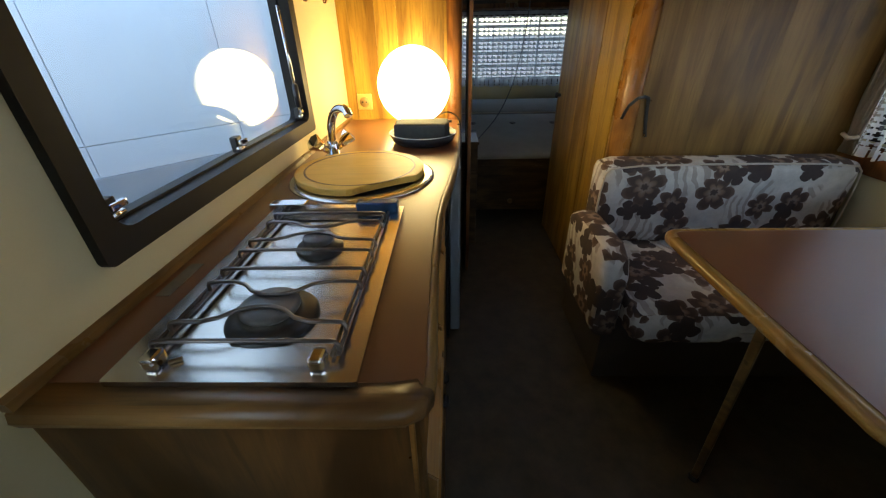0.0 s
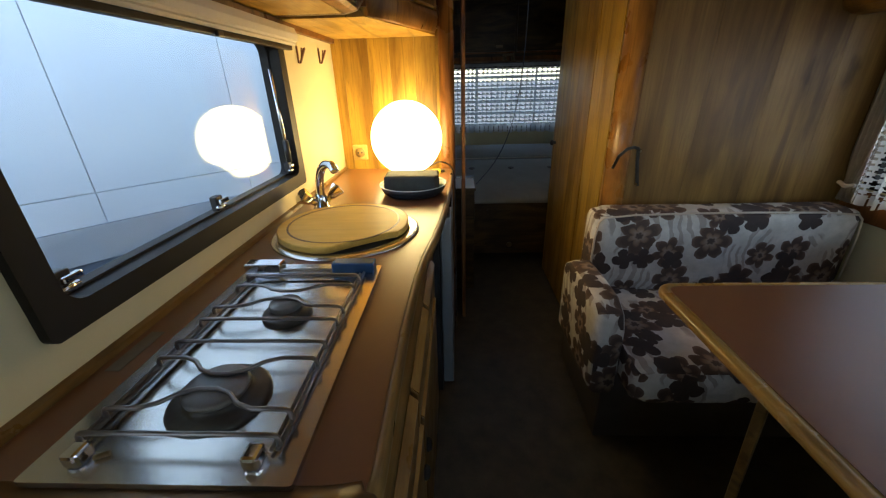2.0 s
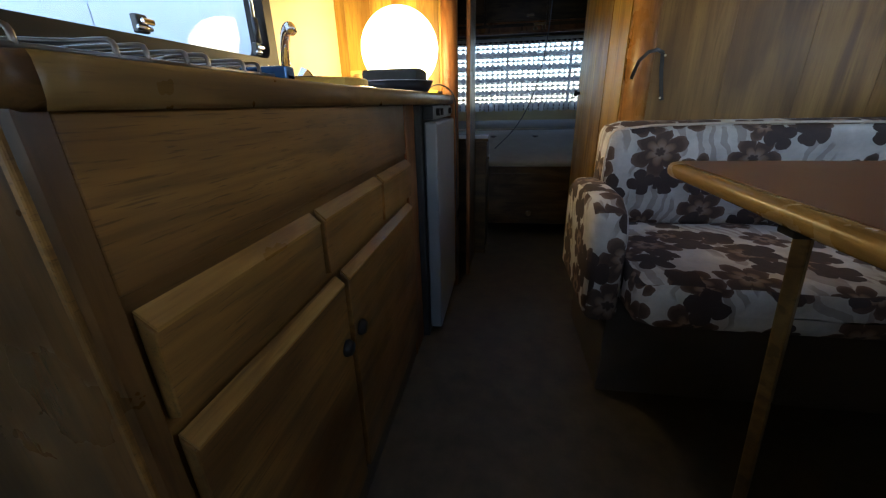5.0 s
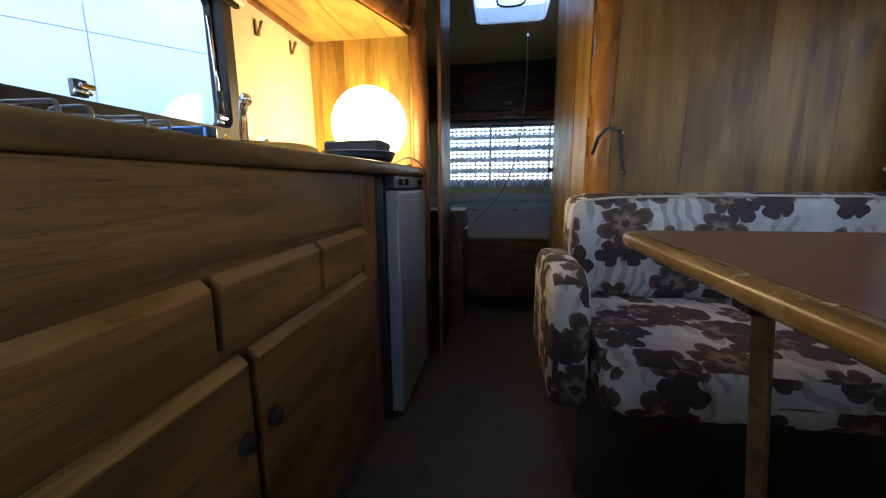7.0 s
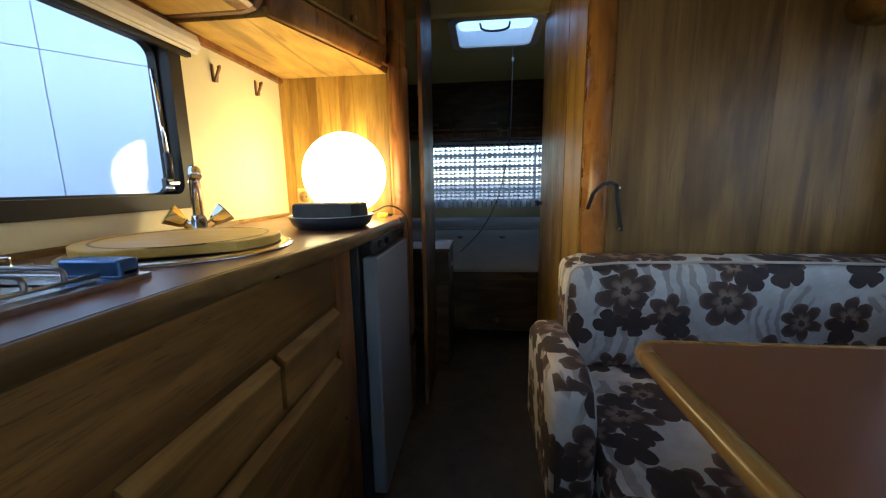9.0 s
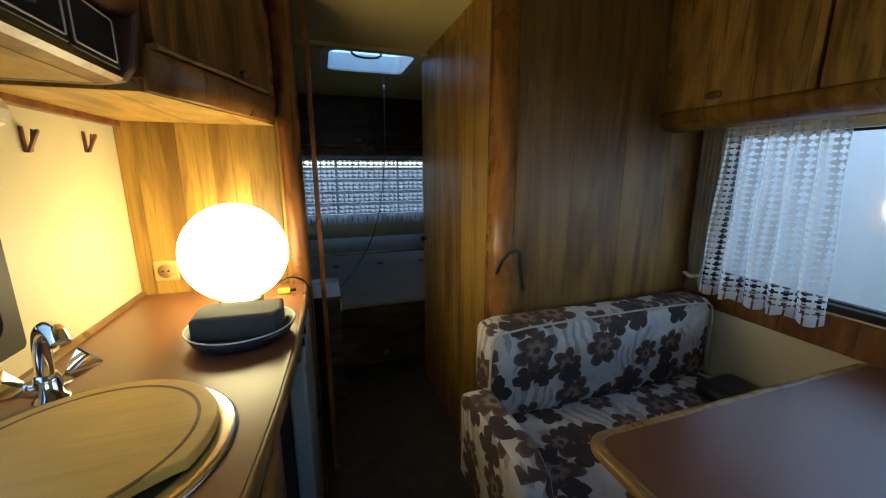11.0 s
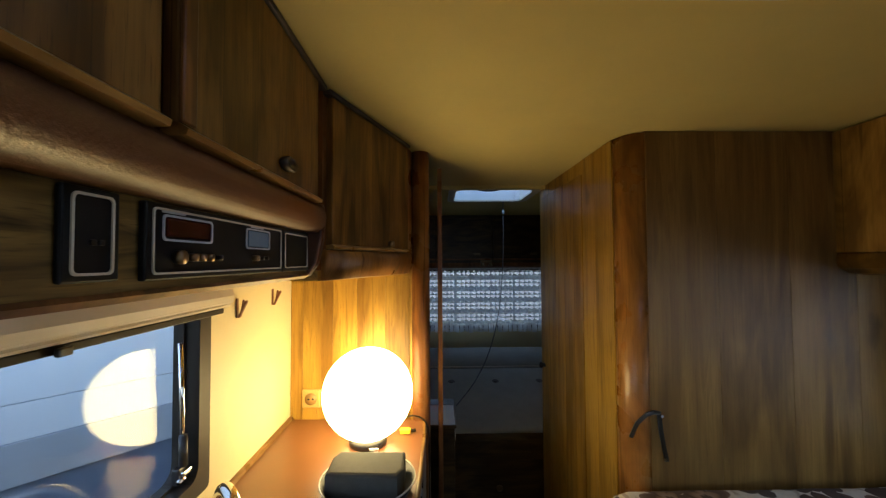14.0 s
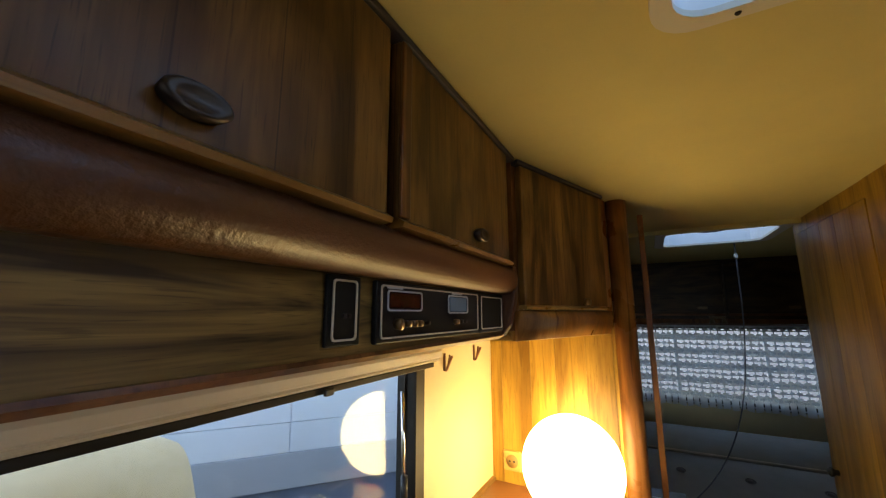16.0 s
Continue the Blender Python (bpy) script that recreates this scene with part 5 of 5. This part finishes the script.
part("cord", tube([(1.000, 2.83, CEIL - 0.005), (1.000, 2.83, 1.6), (0.99, 2.83, 1.35), (0.96, 2.82, 1.10), (0.90, 2.80, 0.88), (0.80, 2.74, 0.70), (0.66, 2.64, 0.575)], 0.0035, 8, smooth_steps=2), M_ROPE, cord, "", True)
part("pull", lathe([(0.004, 0), (0.009, 0.004), (0.009, 0.02), (0.004, 0.026)], (1.000, 2.83, 1.80), 12), M_WHITE, cord, "white cord pull", True)


def roof_hatch(name, h, label, lip=0.03):
    x0, x1, y0, y1 = h
    t_ = thing(name, ((x0 + x1) / 2, (y0 + y1) / 2, CEIL), label, "roof hatch", kind="structure")
    part("inner_trim", ring(rounded(x0 - lip, x1 + lip, y0 - lip, y1 + lip, 0.06), rounded(x0 + 0.012, x1 - 0.012, y0 + 0.012, y1 - 0.012, 0.05), CEIL - 0.010, CEIL - 0.0005), M_CREAMP, t_, "cream moulded trim")
    part("well", ring(rounded(x0 - 0.001, x1 + 0.001, y0 - 0.001, y1 + 0.001, 0.05), rounded(x0 + 0.010, x1 - 0.010, y0 + 0.010, y1 - 0.010, 0.05), CEIL - 0.0004, CEIL + 0.09), M_WHITE, t_)
    dome = part("dome", prism(rounded(x0 - 0.02, x1 + 0.02, y0 - 0.02, y1 + 0.02, 0.06), CEIL + 0.092, CEIL + 0.098, "z", 0.002), M_OPAL, t_, "clear roof dome")
    dome.visible_shadow = False
    cx, y = (x0 + x1) / 2, (y0 + y1) / 2
    part("handle", tube([(cx - 0.09, y + 0.09, CEIL + 0.088), (cx - 0.08, y + 0.09, CEIL + 0.05), (cx, y + 0.09, CEIL + 0.04), (cx + 0.08, y + 0.09, CEIL + 0.05), (cx + 0.09, y + 0.09, CEIL + 0.088)], 0.007, 8, smooth_steps=1), M_FRAME, t_, "dark hatch handle", True)
    for sx, sy in ((-1, 1), (0, 1), (1, 1), (-1, -1), (0, -1), (1, -1)):
        part("screw", lathe([(0.004, 0), (0.003, -0.002), (0, -0.0025)], (cx + sx * (x1 - x0) * 0.33, y1 + 0.001 if sy > 0 else y0 - 0.001, CEIL - 0.0102), 10), M_FRAME, t_)


M_OPAL = glass("dome_acrylic", (0.90, 0.94, 0.96))
roof_hatch("roof_hatch_1", HATCH, "roof hatch with cream trim above the dinette", 0.012)
roof_hatch("roof_hatch_2", HATCH_B, "roof hatch with cream trim above the bed")

# ---- outside ----
GZ = -0.5
setting("ground", prism([(-3000, -3000), (3000, -3000), (3000, 3000), (-3000, 3000)], GZ - 0.2, GZ), M_ASPHALT, "grey asphalt yard", "ground")


def wheel(parent, x, y, s, r=0.33):
    w = part("wheel", tube([(x, y, GZ + r), (x + s * 0.2, y, GZ + r)], r, 28), M_BLACK, parent, "", True)
    part("rim", tube([(x - s * 0.008, y, GZ + r), (x + s * 0.02, y, GZ + r)], r * 0.58, 24), M_STEEL, w)


# white panelled trailer angled to the kitchen window, raised hall-high to block the sun
HALL = Matrix(((0.769, 0.639, 0, -2.45), (-0.639, 0.769, 0, 2.83), (0, 0, 1, 0), (0, 0, 0, 1)))


def hall_box(x0, x1, y0, y1, z0, z1, bev=0.0):
    """A box in the hall's own axes: x out of its face, y along it."""
    bm = box(x0, x1, y0, y1, z0, z1, bev, 1)
    bmesh.ops.transform(bm, matrix=HALL, verts=bm.verts)
    return bm


hall = thing("sun_screen_hall", (-5.0, 4.0, GZ), "white panelled trailer at an angle, drawn hall-high to block the sun", "building")
part("core", hall_box(-6.0, -0.030, -8.0, 2.42, GZ, 6.5), M_VAN, hall)
# Dark band painted where shade lies under the trailer.
part("base", hall_box(-0.0295, -0.012, -8.0, 2.42, GZ, -0.055, 0.002), M_POST, hall, "dark band put in for the shade under the trailer")
part("plinth", hall_box(-0.0295, 0.012, -8.0, 2.42, -0.050, 0.248, 0.003), M_VANGREY, hall, "pale grey plinth band")
part("roof", hall_box(-6.1, 0.10, -8.1, 2.52, 6.5, 6.65, 0.02), M_VANGREY, hall)
for z0, z1 in ((0.252, 0.508), (0.514, 2.048), (2.054, 3.60), (3.606, 5.15), (5.156, 6.49)):
    for k in range(-6, 2):
        part("panel", hall_box(-0.028, 0.0, max(-8.0, (k - 1) * 1.22 + 0.003), k * 1.22 - 0.003, z0, z1, 0.002), M_VAN, hall)
    part("panel", hall_box(-0.028, 0.0, 1.223, 2.42, z0, z1, 0.002), M_VAN, hall)

# covered car in front of the hall
cover = thing("covered_car", (-2.2, -0.6, GZ), "parked car under a creased beige dust cover, coloured as if sunlit", "car")


def cover_cloth():
    """A cloth thrown over a car: roof, bonnet slopes and folds hanging to the ground."""
    bm = bmesh.new()
    n, m = 64, 26
    rows = []
    for i in range(n + 1):
        u = i / n
        y = -2.72 + 4.27 * u
        top = 0.46 + 0.5 * (1 / (1 + math.exp(-(u - 0.30) * 26))) * (1 / (1 + math.exp((u - 1.02) * 30)))
        if u > 0.985:
            top -= 0.15 * (u - 0.985) / 0.015
        row = []
        for j in range(m + 1):
            a = math.pi * j / m
            half = 0.70 if u < 0.97 else 0.70 - 0.12 * (u - 0.97) / 0.03
            cx = abs(math.cos(a)) ** 0.35 * (1 if math.cos(a) > 0 else -1)
            sz = max(0.0, math.sin(a)) ** 0.45
            z = GZ + 0.06 + (top - GZ - 0.06) * sz
            fold = 0.022 * noise.noise(Vector((y * 3.1, cx * 2.0, z * 1.3))) + 0.014 * math.sin(y * 9 + z * 5)
            row.append(bm.verts.new((-2.10 + (half + fold) * cx, y, z + 0.014 * noise.noise(Vector((y * 5, cx * 5, 2.0))))))
        rows.append(row)
    for p, q in zip(rows, rows[1:]):
        for j in range(m):
            bm.faces.new((p[j], p[j + 1], q[j + 1], q[j]))
    for row in (rows[0], rows[-1]):
        bm.faces.new(row)
    return bm


part("cloth", cover_cloth(), M_SUNLIT_BEIGE, cover, "", True)
for y in (-1.92, 0.88):
    wheel(cover, -1.62, y, -1, 0.3)
part("seam", tube([(-1.42, -2.32, 0.12), (-1.41, -0.72, 0.30), (-1.40, 0.68, 0.32), (-1.42, 1.58, 0.25)], 0.008, 6, smooth_steps=2), M_CURT, cover, "", True)

# white caravan with a rounded nose beyond the dinette window
rv = thing("white_caravan", (4.3, 3.6, GZ), "white caravan with a rounded nose beyond the dinette window", "caravan")
nose = [(6.6, -0.2), (6.6, 2.2), (1.60, 2.2), (1.32, 2.0), (1.12, 1.45), (0.96, 1.10), (0.88, 0.85), (0.86, 0.62), (0.92, 0.35), (1.10, 0.0), (1.3, -0.2)]
part("body", prism(nose, 3.2, 5.3, "x", 0.03, 3), M_VAN, rv)
part("trim_line", box(3.192, 3.1995, 1.2, 6.5, 0.28, 0.31, 0.001), M_VANGREY, rv)
for y in (3.4, 4.2):
    wheel(rv, 3.22, y, 1)
part("jockey_wheel", tube([(4.2, 0.5, GZ + 0.03), (4.2, 0.5, 0.2)], 0.03, 12), M_STEEL, rv)
part("drawbar", tube([(4.2, 1.3, -0.12), (4.2, 0.3, -0.08)], 0.04, 10), M_STEEL, rv)

shed = thing("yard_building", (9.5, 0, GZ), "pale blue-grey yard building with tall posts", "building")
part("wall", box(8.0, 12.0, -9.0, 9.0, GZ, 3.6, 0.02), M_BLUEGREY, shed)
part("roof", box(7.8, 12.2, -9.2, 9.2, 3.6, 3.8, 0.02), M_VANGREY, shed)
for k in range(9):
    part("post", box(7.86, 7.99, -8.8 + k * 2.1, -8.68 + k * 2.1, GZ, 3.6, 0.01), M_POST, shed)
for k in range(8):
    d_ = part("door", box(7.96, 7.995, -8.3 + k * 2.1, -7.1 + k * 2.1, GZ, 1.9, 0.005), M_VAN, shed)
    part("pane", box(7.945, 7.959, -8.1 + k * 2.1, -7.3 + k * 2.1, 0.7, 1.7, 0.004), M_METER, d_)
for y in (-1.4, 0.4):
    setting("road_marking", box(5.9, 7.6, y, y + 0.1, GZ, GZ + 0.004, 0), M_WHITE, "white painted line on the asphalt", "marking")
